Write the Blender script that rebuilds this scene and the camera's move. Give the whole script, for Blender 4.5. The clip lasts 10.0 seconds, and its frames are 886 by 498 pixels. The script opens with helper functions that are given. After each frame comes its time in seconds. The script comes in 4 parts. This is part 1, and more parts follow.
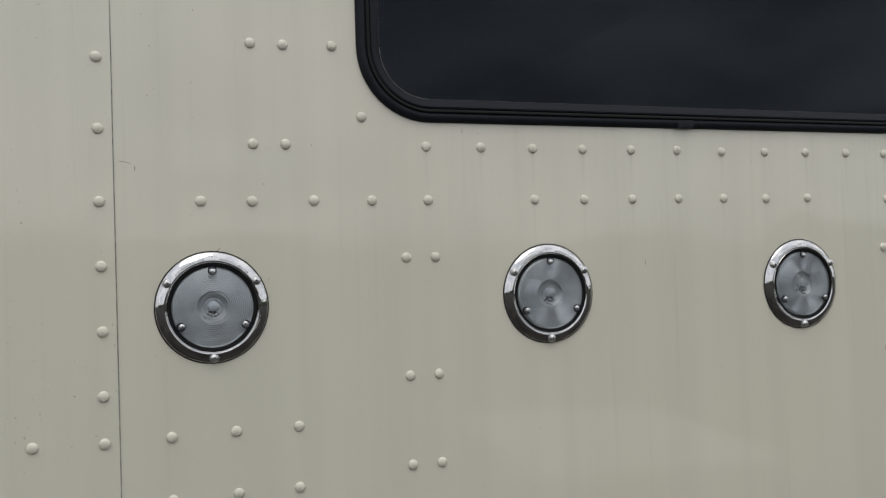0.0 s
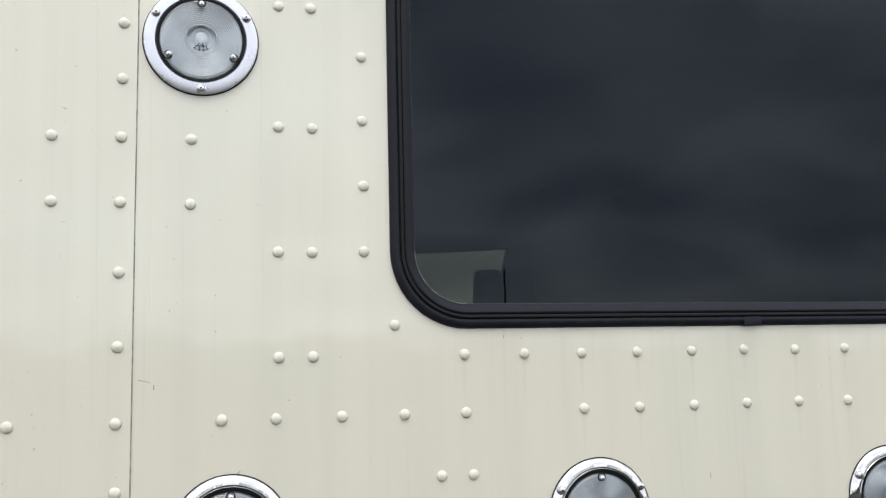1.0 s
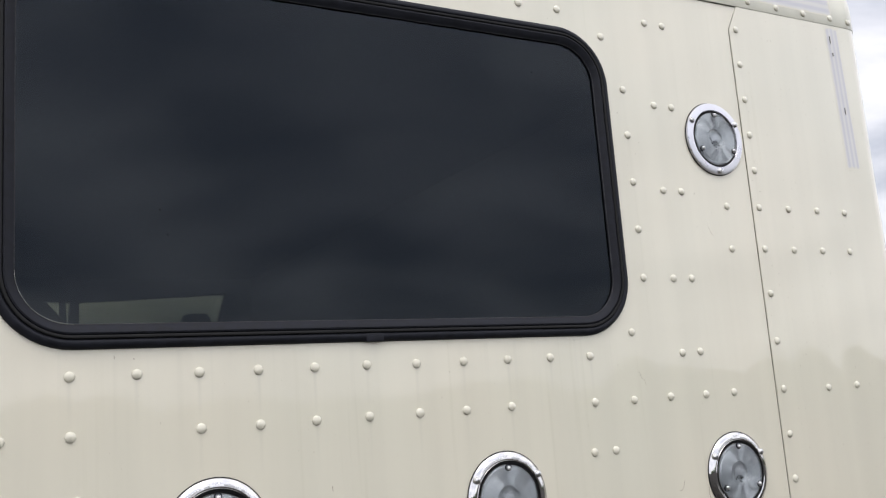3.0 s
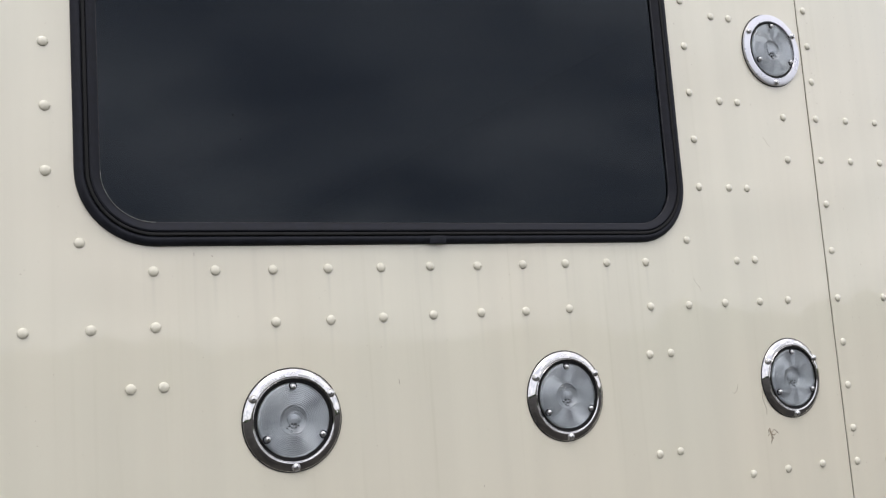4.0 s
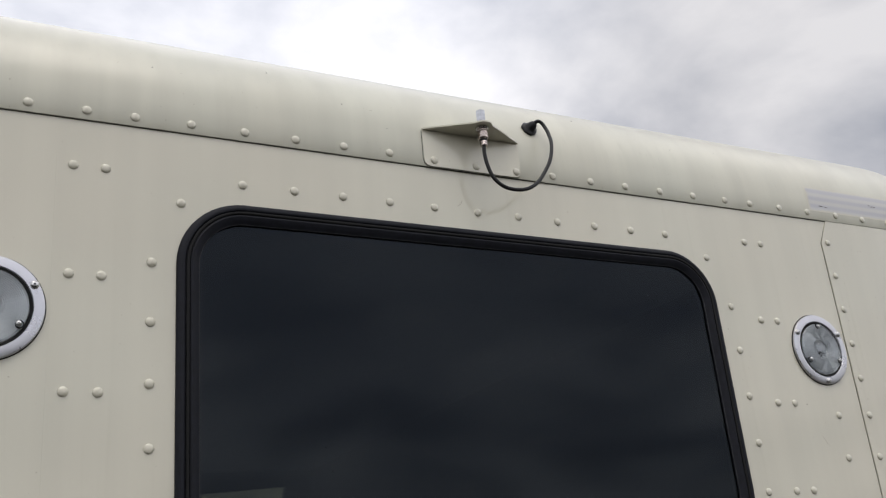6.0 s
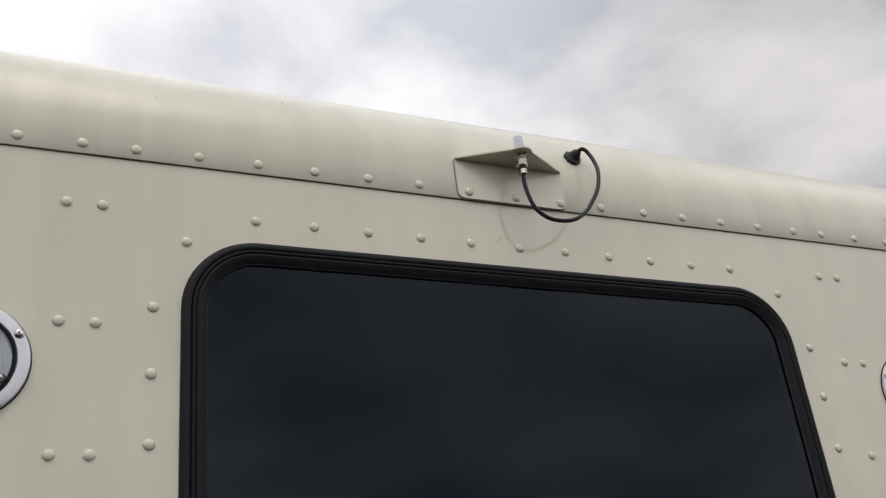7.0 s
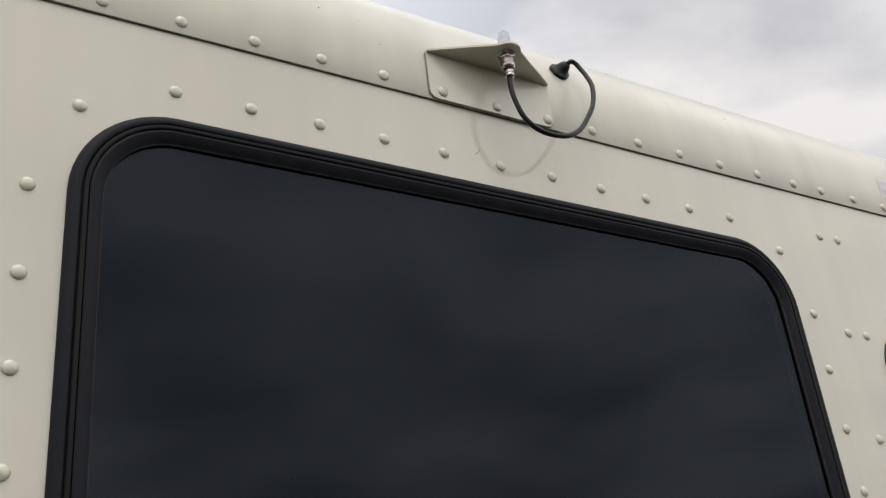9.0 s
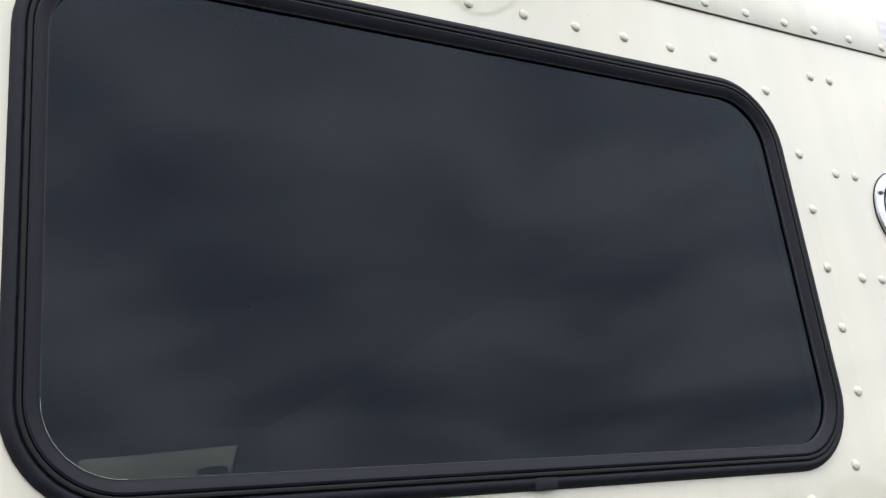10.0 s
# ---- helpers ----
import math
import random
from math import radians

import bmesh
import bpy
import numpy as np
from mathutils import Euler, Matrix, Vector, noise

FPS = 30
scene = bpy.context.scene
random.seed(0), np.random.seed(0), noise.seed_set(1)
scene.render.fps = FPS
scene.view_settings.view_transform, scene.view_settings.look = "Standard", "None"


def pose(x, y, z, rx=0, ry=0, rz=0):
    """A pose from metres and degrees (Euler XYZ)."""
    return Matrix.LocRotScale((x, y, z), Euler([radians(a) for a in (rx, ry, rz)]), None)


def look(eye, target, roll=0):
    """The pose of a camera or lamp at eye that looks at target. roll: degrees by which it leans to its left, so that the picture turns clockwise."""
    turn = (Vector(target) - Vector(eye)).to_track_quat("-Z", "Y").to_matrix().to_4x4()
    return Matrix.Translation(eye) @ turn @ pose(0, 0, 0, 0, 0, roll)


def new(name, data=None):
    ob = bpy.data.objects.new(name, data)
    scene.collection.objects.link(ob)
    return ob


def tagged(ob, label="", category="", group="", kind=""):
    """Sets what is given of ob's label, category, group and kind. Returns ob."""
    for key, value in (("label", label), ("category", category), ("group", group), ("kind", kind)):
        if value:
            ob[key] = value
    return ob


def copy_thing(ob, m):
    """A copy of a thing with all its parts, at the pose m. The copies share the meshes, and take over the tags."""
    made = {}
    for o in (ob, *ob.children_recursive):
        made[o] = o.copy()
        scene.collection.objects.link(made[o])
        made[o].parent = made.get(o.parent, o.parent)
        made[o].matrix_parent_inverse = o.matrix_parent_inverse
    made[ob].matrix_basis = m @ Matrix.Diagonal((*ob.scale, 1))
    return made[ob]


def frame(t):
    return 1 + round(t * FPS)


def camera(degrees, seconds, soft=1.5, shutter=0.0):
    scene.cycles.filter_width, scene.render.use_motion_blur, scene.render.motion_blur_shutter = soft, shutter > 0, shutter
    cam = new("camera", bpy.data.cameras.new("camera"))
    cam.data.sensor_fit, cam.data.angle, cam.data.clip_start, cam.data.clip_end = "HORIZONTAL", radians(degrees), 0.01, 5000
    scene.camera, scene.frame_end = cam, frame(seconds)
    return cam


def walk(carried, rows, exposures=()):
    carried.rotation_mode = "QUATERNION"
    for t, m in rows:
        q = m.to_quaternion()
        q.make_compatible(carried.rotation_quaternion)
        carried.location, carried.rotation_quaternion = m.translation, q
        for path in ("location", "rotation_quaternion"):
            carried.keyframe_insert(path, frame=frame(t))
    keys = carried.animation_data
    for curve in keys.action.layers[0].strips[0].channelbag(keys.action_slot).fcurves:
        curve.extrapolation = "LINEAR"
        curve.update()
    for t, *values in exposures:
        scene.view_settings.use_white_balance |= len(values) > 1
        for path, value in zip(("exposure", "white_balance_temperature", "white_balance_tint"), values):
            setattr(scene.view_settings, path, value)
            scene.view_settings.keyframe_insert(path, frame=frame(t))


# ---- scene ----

# ---------------------------------------------------------------- camera and walk
cam = camera(49.52, 10.0, soft=1.25)
PATH = [
    (0.0, pose(-0.4351, -1.2297, 1.4762, 91.495, 1.937, -20.235)),
    (0.2, pose(-0.3879, -1.2291, 1.5102, 93.148, 1.898, -17.782)),
    (0.5, pose(-0.3415, -1.2192, 1.5592, 95.092, 1.607, -15.151)),
    (0.7, pose(-0.3354, -1.2056, 1.5872, 96.222, 1.513, -14.625)),
    (1.0, pose(-0.3318, -1.1877, 1.6201, 97.705, 1.402, -14.302)),
    (1.2, pose(-0.3184, -1.1882, 1.6353, 98.574, 1.258, -14.375)),
    (1.5, pose(-0.2922, -1.1979, 1.6465, 99.811, 1.308, -16.071)),
    (1.7, pose(-0.2724, -1.2117, 1.6445, 100.591, 1.627, -18.196)),
    (2.0, pose(-0.2462, -1.2267, 1.6374, 101.315, 2.587, -22.847)),
    (2.2, pose(-0.2183, -1.2405, 1.6318, 101.586, 2.911, -25.762)),
    (3.3, pose(-0.1783, -1.2579, 1.5355, 99.105, 4.012, -29.158)),
    (3.5, pose(-0.1893, -1.2546, 1.5189, 97.894, 4.047, -28.410)),
    (3.7, pose(-0.1970, -1.2700, 1.5073, 97.185, 3.984, -27.216)),
    (4.0, pose(-0.2182, -1.2811, 1.5007, 96.988, 4.083, -26.103)),
    (4.2, pose(-0.2342, -1.2941, 1.4982, 97.068, 4.181, -25.407)),
    (4.5, pose(-0.2763, -1.3069, 1.4954, 97.213, 4.530, -25.345)),
    (4.7, pose(-0.3071, -1.3203, 1.4918, 97.394, 4.919, -25.681)),
    (5.0, pose(-0.3538, -1.3484, 1.4977, 97.828, 5.394, -26.624)),
    (5.2, pose(-0.3820, -1.3616, 1.5134, 98.872, 5.582, -27.541)),
    (5.5, pose(-0.4107, -1.3483, 1.5621, 101.878, 5.542, -28.576)),
    (5.7, pose(-0.4004, -1.3141, 1.6066, 105.011, 5.215, -28.345)),
    (6.0, pose(-0.3715, -1.2718, 1.6433, 110.436, 5.099, -26.971)),
    (6.1, pose(-0.3528, -1.2688, 1.6513, 111.826, 4.826, -26.076)),
    (6.2, pose(-0.3404, -1.2614, 1.6569, 112.926, 4.757, -25.429)),
    (7.3, pose(-0.2612, -1.0860, 1.6428, 115.638, 5.879, -23.497)),
    (7.5, pose(-0.2461, -1.0725, 1.6505, 115.166, 5.338, -23.624)),
    (7.7, pose(-0.2535, -1.0202, 1.6549, 115.420, 5.560, -25.006)),
    (8.0, pose(-0.2583, -0.9513, 1.6642, 115.736, 5.541, -27.044)),
    (8.2, pose(-0.2601, -0.9090, 1.6691, 115.987, 5.599, -28.367)),
    (8.5, pose(-0.2589, -0.8496, 1.6768, 116.224, 5.795, -30.190)),
    (8.7, pose(-0.2531, -0.8215, 1.6802, 115.985, 5.875, -30.978)),
    (9.0, pose(-0.2373, -0.8042, 1.6749, 115.064, 5.784, -31.266)),
    (9.2, pose(-0.2268, -0.7956, 1.6692, 114.139, 5.927, -31.215)),
    (9.5, pose(-0.2120, -0.7869, 1.6563, 112.330, 6.305, -31.042)),
    (9.7, pose(-0.1963, -0.7919, 1.6413, 110.977, 6.317, -30.506)),
    (10.0, pose(-0.1658, -0.8208, 1.6160, 108.621, 6.250, -28.934)),
]
EXPOSURES = [(0.0, 0.15, 6600, 10), (0.5, 0.76, 6500, 9), (1.0, 1.0, 6450, 10), (1.5, 1.06, 6450, 10), (2.0, 1.03, 6450, 11), (2.2, 1.03, 6450, 11), (3.3, 0.80, 6600, 14),
             (4.5, 0.80, 6600, 14), (5.2, 0.70, 6600, 14), (5.6, 0.50, 6600, 14), (6.2, 0.1, 6800, 12), (7.5, 0.1, 6980, 12), (9.0, 0.32, 6950, 12.5),
             (9.5, 0.62, 6980, 13), (10.0, 1.14, 6450, 11)]
walk(cam, PATH, EXPOSURES)

# ---------------------------------------------------------------- world and sun
SUN_AZ, SUN_EL = radians(203), radians(63)


def make_world():
    world = bpy.data.worlds.new("overcast_sky")
    scene.world = world
    world.use_nodes = True
    nt = world.node_tree
    nt.nodes.clear()
    n, link = nt.nodes.new, nt.links.new
    sky = n("ShaderNodeTexSky")
    sky.sky_type, sky.sun_disc = "NISHITA", False
    sky.sun_elevation, sky.sun_rotation = SUN_EL, SUN_AZ
    dim = n("ShaderNodeVectorMath")
    dim.operation = "SCALE"
    dim.inputs["Scale"].default_value = 0.09
    link(sky.outputs["Color"], dim.inputs[0])
    tc = n("ShaderNodeTexCoord")
    sep = n("ShaderNodeSeparateXYZ")
    link(tc.outputs["Generated"], sep.inputs[0])
    lift = n("ShaderNodeMath")
    lift.operation = "ADD"
    lift.inputs[1].default_value = 0.22
    up = n("ShaderNodeMath")
    up.operation = "MAXIMUM"
    up.inputs[1].default_value = 0.0
    link(sep.outputs["Z"], up.inputs[0])
    link(up.outputs[0], lift.inputs[0])
    flat = n("ShaderNodeCombineXYZ")
    for k in ("X", "Y"):
        d = n("ShaderNodeMath")
        d.operation = "DIVIDE"
        link(sep.outputs[k], d.inputs[0])
        link(lift.outputs[0], d.inputs[1])
        link(d.outputs[0], flat.inputs[k])
    cloud = n("ShaderNodeTexNoise")
    cloud.inputs["Scale"].default_value = 2.1
    cloud.inputs["Detail"].default_value = 7.0
    cloud.inputs["Roughness"].default_value = 0.52
    cloud.inputs["Distortion"].default_value = 0.2
    link(flat.outputs[0], cloud.inputs["Vector"])
    ramp = n("ShaderNodeValToRGB")
    ramp.color_ramp.elements[0].position, ramp.color_ramp.elements[0].color = 0.36, (0.545, 0.583, 0.66, 1)
    ramp.color_ramp.elements[1].position, ramp.color_ramp.elements[1].color = 0.63, (1.105, 1.12, 1.15, 1)
    link(cloud.outputs["Fac"], ramp.inputs[0])
    mix = n("ShaderNodeMixRGB")
    mix.inputs[0].default_value = 0.85
    link(dim.outputs[0], mix.inputs[1])
    link(ramp.outputs[0], mix.inputs[2])
    bg = n("ShaderNodeBackground")
    bg.inputs["Strength"].default_value = 0.79
    rise = n("ShaderNodeMath")            # an overcast sky is brighter overhead than at the horizon
    rise.operation = "MULTIPLY_ADD"
    rise.inputs[1].default_value, rise.inputs[2].default_value = 0.5, 1.25
    link(up.outputs[0], rise.inputs[0])
    def soft(src, lo, hi, to_lo, to_hi):
        m = n("ShaderNodeMapRange")
        m.interpolation_type = "SMOOTHSTEP"
        for k, v in (("From Min", lo), ("From Max", hi), ("To Min", to_lo), ("To Max", to_hi)):
            m.inputs[k].default_value = v
        link(src, m.inputs["Value"])
        return m.outputs["Result"]

    def times(a, b):
        m = n("ShaderNodeMath")
        m.operation = "MULTIPLY"
        link(a, m.inputs[0])
        link(b, m.inputs[1])
        return m.outputs[0]

    # thin bright cloud ahead, a heavier grey bank to its right
    ahead = soft(sep.outputs["Y"], 0.0, 0.45, 0.0, 1.0)
    bank = n("ShaderNodeMath")
    bank.operation = "ADD"
    bank.inputs[1].default_value = 1.0
    link(times(ahead, soft(sep.outputs["X"], 0.36, 0.66, -0.01, -0.41)), bank.inputs[0])
    both = n("ShaderNodeMath")
    both.operation = "MULTIPLY"
    link(rise.outputs[0], both.inputs[0])
    link(bank.outputs[0], both.inputs[1])
    shade = n("ShaderNodeVectorMath")
    shade.operation = "SCALE"
    link(mix.outputs[0], shade.inputs[0])
    link(both.outputs[0], shade.inputs["Scale"])
    link(shade.outputs[0], bg.inputs["Color"])
    out = n("ShaderNodeOutputWorld")
    link(bg.outputs[0], out.inputs["Surface"])


make_world()
sun = new("sun", bpy.data.lights.new("sun", "SUN"))
sun.data.energy, sun.data.angle, sun.data.color = 0.55, radians(36), (1.0, 0.96, 0.9)
sun.matrix_world = look((30 * math.cos(SUN_EL) * math.sin(SUN_AZ), 30 * math.cos(SUN_EL) * math.cos(SUN_AZ), 30 * math.sin(SUN_EL)), (0, 0, 0))


# ---------------------------------------------------------------- materials
def material(name):
    m = bpy.data.materials.new(name)
    m.use_nodes = True
    nt = m.node_tree
    return m, nt, nt.nodes["Principled BSDF"]


def noise_node(nt, scale, detail=3.0, stretch=(1, 1, 1), coord="Object"):
    tc = nt.nodes.new("ShaderNodeTexCoord")
    mp = nt.nodes.new("ShaderNodeMapping")
    mp.inputs["Scale"].default_value = stretch
    nz = nt.nodes.new("ShaderNodeTexNoise")
    nz.inputs["Scale"].default_value, nz.inputs["Detail"].default_value = scale, detail
    nt.links.new(tc.outputs[coord], mp.inputs[0])
    nt.links.new(mp.outputs[0], nz.inputs["Vector"])
    return nz


def ramp_node(nt, src, a, b, ca, cb):
    r = nt.nodes.new("ShaderNodeValToRGB")
    e = r.color_ramp.elements
    e[0].position, e[0].color, e[1].position, e[1].color = a, (*ca, 1), b, (*cb, 1)
    r.color_ramp.interpolation = "EASE"
    nt.links.new(src, r.inputs[0])
    return r


def mixed(nt, mode, fac, a, b):
    m = nt.nodes.new("ShaderNodeMixRGB")
    m.blend_type = mode
    for k, v in ((0, fac), (1, a), (2, b)):
        if isinstance(v, (float, int)):
            m.inputs[k].default_value = v
        elif isinstance(v, tuple):
            m.inputs[k].default_value = (*v, 1)
        else:
            nt.links.new(v, m.inputs[k])
    return m.outputs[0]


def bump(nt, bsdf, src, strength, distance):
    b = nt.nodes.new("ShaderNodeBump")
    b.inputs["Strength"].default_value, b.inputs["Distance"].default_value = strength, distance
    nt.links.new(src, b.inputs["Height"])
    nt.links.new(b.outputs[0], bsdf.inputs["Normal"])


def calc(nt, op, a, b=0.0):
    m = nt.nodes.new("ShaderNodeMath")
    m.operation = op
    for k, v in ((0, a), (1, b)):
        if isinstance(v, (float, int)):
            m.inputs[k].default_value = v
        else:
            nt.links.new(v, m.inputs[k])
    return m.outputs[0]


CREAM = (0.666, 0.634, 0.517)
ROOF_CREAM = (0.654, 0.638, 0.524)


def paint(name, rain_runs=False, gloss=1.0, gloss_rough=0.03, cream=CREAM, grime=0.94):
    """Glossy cream coach paint with rain streaks, faint mottling and slightly wavy sheet metal."""
    m, nt, p = material(name)
    streak = noise_node(nt, 1.0, 6.0, (19, 19, 0.5))
    fine = noise_node(nt, 1.0, 4.0, (70, 70, 1.7))
    blot = noise_node(nt, 2.1, 5.0)
    patch = noise_node(nt, 0.9, 3.0, (1, 1, 0.7))
    speck = noise_node(nt, 190.0, 2.0)
    c1 = ramp_node(nt, streak.outputs["Fac"], 0.30, 0.70, tuple(v * (grime + 0.025) for v in cream), tuple(v * 1.01 for v in cream))
    c2 = ramp_node(nt, fine.outputs["Fac"], 0.58, 0.74, (1, 1, 1), (grime, grime, grime - 0.02))
    c3 = ramp_node(nt, blot.outputs["Fac"], 0.25, 0.78, (0.955, 0.975, 0.965), (1.0, 0.975, 0.95))
    c4 = ramp_node(nt, speck.outputs["Fac"], 0.735, 0.77, (1, 1, 1), (0.42, 0.36, 0.27))
    wet = ramp_node(nt, patch.outputs["Fac"], 0.40, 0.62, (0.1, 0.1, 0.1), (1, 1, 1))
    col = mixed(nt, "MULTIPLY", wet.outputs[0], c1.outputs[0], c2.outputs[0])
    col = mixed(nt, "MULTIPLY", 0.8, col, c3.outputs[0])
    col = mixed(nt, "MULTIPLY", 0.5, col, c4.outputs[0])
    if rain_runs:
        tc = nt.nodes.new("ShaderNodeTexCoord")
        sep = nt.nodes.new("ShaderNodeSeparateXYZ")
        nt.links.new(tc.outputs["Object"], sep.inputs[0])
        # grey rain runs below the rivet rows and uneven drips under the window
        per = calc(nt, "PINGPONG", calc(nt, "ADD", sep.outputs["X"], calc(nt, "MULTIPLY", calc(nt, "SUBTRACT", blot.outputs["Fac"], 0.5), 0.006)), 0.04)
        run = ramp_node(nt, per, 0.0006, 0.0030, (1, 1, 1), (0, 0, 0))
        drip = noise_node(nt, 1.0, 5.0, (62, 62, 1.1))
        drips = ramp_node(nt, drip.outputs["Fac"], 0.55, 0.72, (0, 0, 0), (1, 1, 1))
        for top, bottom, left, right, amount, marks in ((ZB - 0.004, ZB - 0.070, -0.02, 0.82, 0.12, run), (ZB - 0.077, ZB - 0.150, 0.14, 0.66, 0.08, run),
                                                        (ZB + 0.030, ZB - 0.125, -0.06, 0.86, 0.085, drips)):
            fade = calc(nt, "DIVIDE", calc(nt, "SUBTRACT", sep.outputs["Z"], bottom), top - bottom)
            inside = calc(nt, "MULTIPLY", calc(nt, "LESS_THAN", sep.outputs["Z"], top), calc(nt, "MAXIMUM", fade, 0.0))
            across = calc(nt, "MULTIPLY", calc(nt, "GREATER_THAN", sep.outputs["X"], left), calc(nt, "LESS_THAN", sep.outputs["X"], right))
            k = calc(nt, "MULTIPLY", calc(nt, "MULTIPLY", inside, across), calc(nt, "MULTIPLY", marks.outputs[0], calc(nt, "MULTIPLY", streak.outputs["Fac"], 2 * amount)))
            col = mixed(nt, "MIX", k, col, (0.20, 0.20, 0.175))
    nt.links.new(col, p.inputs["Base Color"])
    rr = ramp_node(nt, blot.outputs["Fac"], 0.3, 0.7, (0.34, 0.34, 0.34), (0.46, 0.46, 0.46))
    nt.links.new(rr.outputs[0], p.inputs["Roughness"])
    p.inputs["Coat Weight"].default_value, p.inputs["Coat Roughness"].default_value = gloss, gloss_rough
    p.inputs["Coat IOR"].default_value = 1.5
    wave = noise_node(nt, 3.0, 2.0, (1.6, 1, 0.6))
    peel = noise_node(nt, 260.0, 2.0)
    h = calc(nt, "ADD", calc(nt, "MULTIPLY", wave.outputs["Fac"], 1.0), calc(nt, "MULTIPLY", peel.outputs["Fac"], 0.008))
    bump(nt, p, h, 0.085, 0.01)
    return m


def simple(name, colour, rough, metal=0.0, grain=60.0, vary=0.12, bumpy=0.1, bump_size=0.001):
    m, nt, p = material(name)
    nz = noise_node(nt, grain, 4.0)
    r = ramp_node(nt, nz.outputs["Fac"], 0.3, 0.7, tuple(max(0, c * (1 - vary)) for c in colour), tuple(min(1, c * (1 + vary)) for c in colour))
    nt.links.new(r.outputs[0], p.inputs["Base Color"])
    q = ramp_node(nt, nz.outputs["Fac"], 0.3, 0.7, (rough * 0.85,) * 3, (min(1, rough * 1.15),) * 3)
    nt.links.new(q.outputs[0], p.inputs["Roughness"])
    p.inputs["Metallic"].default_value = metal
    if bumpy:
        bump(nt, p, nz.outputs["Fac"], bumpy, bump_size)
    return m


def tinted(name, tint, rough=0.0, ior=1.52, sheen=(1.0, 1.0, 1.0)):
    """See-through sheet: tinted straight transmission with a Fresnel gloss."""
    m, nt, p = material(name)
    out = nt.nodes["Material Output"]
    nt.nodes.remove(p)
    tr = nt.nodes.new("ShaderNodeBsdfTransparent")
    tr.inputs[0].default_value = (*tint, 1)
    gl = nt.nodes.new("ShaderNodeBsdfGlossy")
    gl.inputs["Roughness"].default_value = rough
    gl.inputs["Color"].default_value = (*sheen, 1)
    lw = nt.nodes.new("ShaderNodeLayerWeight")
    lw.inputs["Blend"].default_value = 0.5
    f0 = ((ior - 1) / (ior + 1)) ** 2
    fr = calc(nt, "ADD", calc(nt, "MULTIPLY", calc(nt, "POWER", lw.outputs["Facing"], 5.0), 1 - f0), f0)
    mx = nt.nodes.new("ShaderNodeMixShader")
    nt.links.new(fr, mx.inputs[0])
    nt.links.new(tr.outputs[0], mx.inputs[1])
    nt.links.new(gl.outputs[0], mx.inputs[2])
    nt.links.new(mx.outputs[0], out.inputs["Surface"])
    return m


ZB = 1.65          # height of the rivet row under the window
M_PAINT = paint("cream_coach_paint")
M_ROOF = paint("chalky_cream_roof_paint", gloss=0.75, gloss_rough=0.2, cream=ROOF_CREAM, grime=0.88)
M_PANEL = paint("cream_coach_paint_rain_marked", rain_runs=True)
M_RUBBER = simple("black_rubber", (0.0125, 0.0135, 0.0180), 0.6, grain=90, vary=0.25, bumpy=0.15)
M_RUBBER.node_tree.nodes["Principled BSDF"].inputs["Specular IOR Level"].default_value = 0.17
M_SEAL = simple("seam_sealant", (0.27, 0.275, 0.235), 0.7, grain=120, vary=0.4)
M_GAP = simple("dark_joint_grime", (0.095, 0.088, 0.068), 0.8, grain=120, vary=0.6)
M_LIP = simple("dusty_rubber_edge", (0.030, 0.030, 0.032), 0.8, grain=160, vary=0.7)
M_GLASS = tinted("privacy_glass", (0.205, 0.207, 0.182), 0.0, 1.5, (0.385, 0.438, 0.507))


def lens_plastic():
    """Clear moulded plastic: straight and bent light mixed, with a Schlick gloss."""
    m = tinted("clear_lens", (0.93, 0.95, 0.96), 0.05, 1.6)
    nt = m.node_tree
    mx = next(n for n in nt.nodes if n.bl_idname == "ShaderNodeMixShader")
    tr = next(n for n in nt.nodes if n.bl_idname == "ShaderNodeBsdfTransparent")
    bend = nt.nodes.new("ShaderNodeBsdfRefraction")
    bend.inputs["Color"].default_value = (0.93, 0.95, 0.96, 1)
    bend.inputs["IOR"].default_value, bend.inputs["Roughness"].default_value = 1.45, 0.04
    both = nt.nodes.new("ShaderNodeMixShader")
    both.inputs[0].default_value = 0.55
    nt.links.new(tr.outputs[0], both.inputs[1])
    nt.links.new(bend.outputs[0], both.inputs[2])
    nt.links.new(both.outputs[0], mx.inputs[1])
    return m


M_CLEAR = tinted("windscreen_glass", (0.82, 0.85, 0.80))
M_CHROME = simple("chrome", (0.57, 0.56, 0.555), 0.05, 1.0, grain=48, vary=0.10, bumpy=0.45, bump_size=0.0016)
M_SATIN = simple("satin_metal", (0.53, 0.53, 0.56), 0.30, 1.0, grain=45, vary=0.05, bumpy=0.03)
M_STEEL = simple("screw_steel", (0.52, 0.51, 0.50), 0.27, 1.0, grain=200, vary=0.2, bumpy=0.1)
M_SCREW = simple("dull_screw_steel", (0.60, 0.595, 0.59), 0.30, 1.0, grain=200, vary=0.2, bumpy=0.1)
M_REFL = simple("lamp_reflector", (0.40, 0.42, 0.43), 0.52, 0.85, grain=40, vary=0.15, bumpy=0.1)
M_LENS = lens_plastic()
M_BULB = simple("silvered_bulb", (0.38, 0.395, 0.41), 0.36, 0.8, grain=80)
M_BLACK = simple("black_plastic", (0.008, 0.008, 0.008), 0.5, grain=70, vary=0.3)
M_BLACK.node_tree.nodes["Principled BSDF"].inputs["Specular IOR Level"].default_value = 0.18
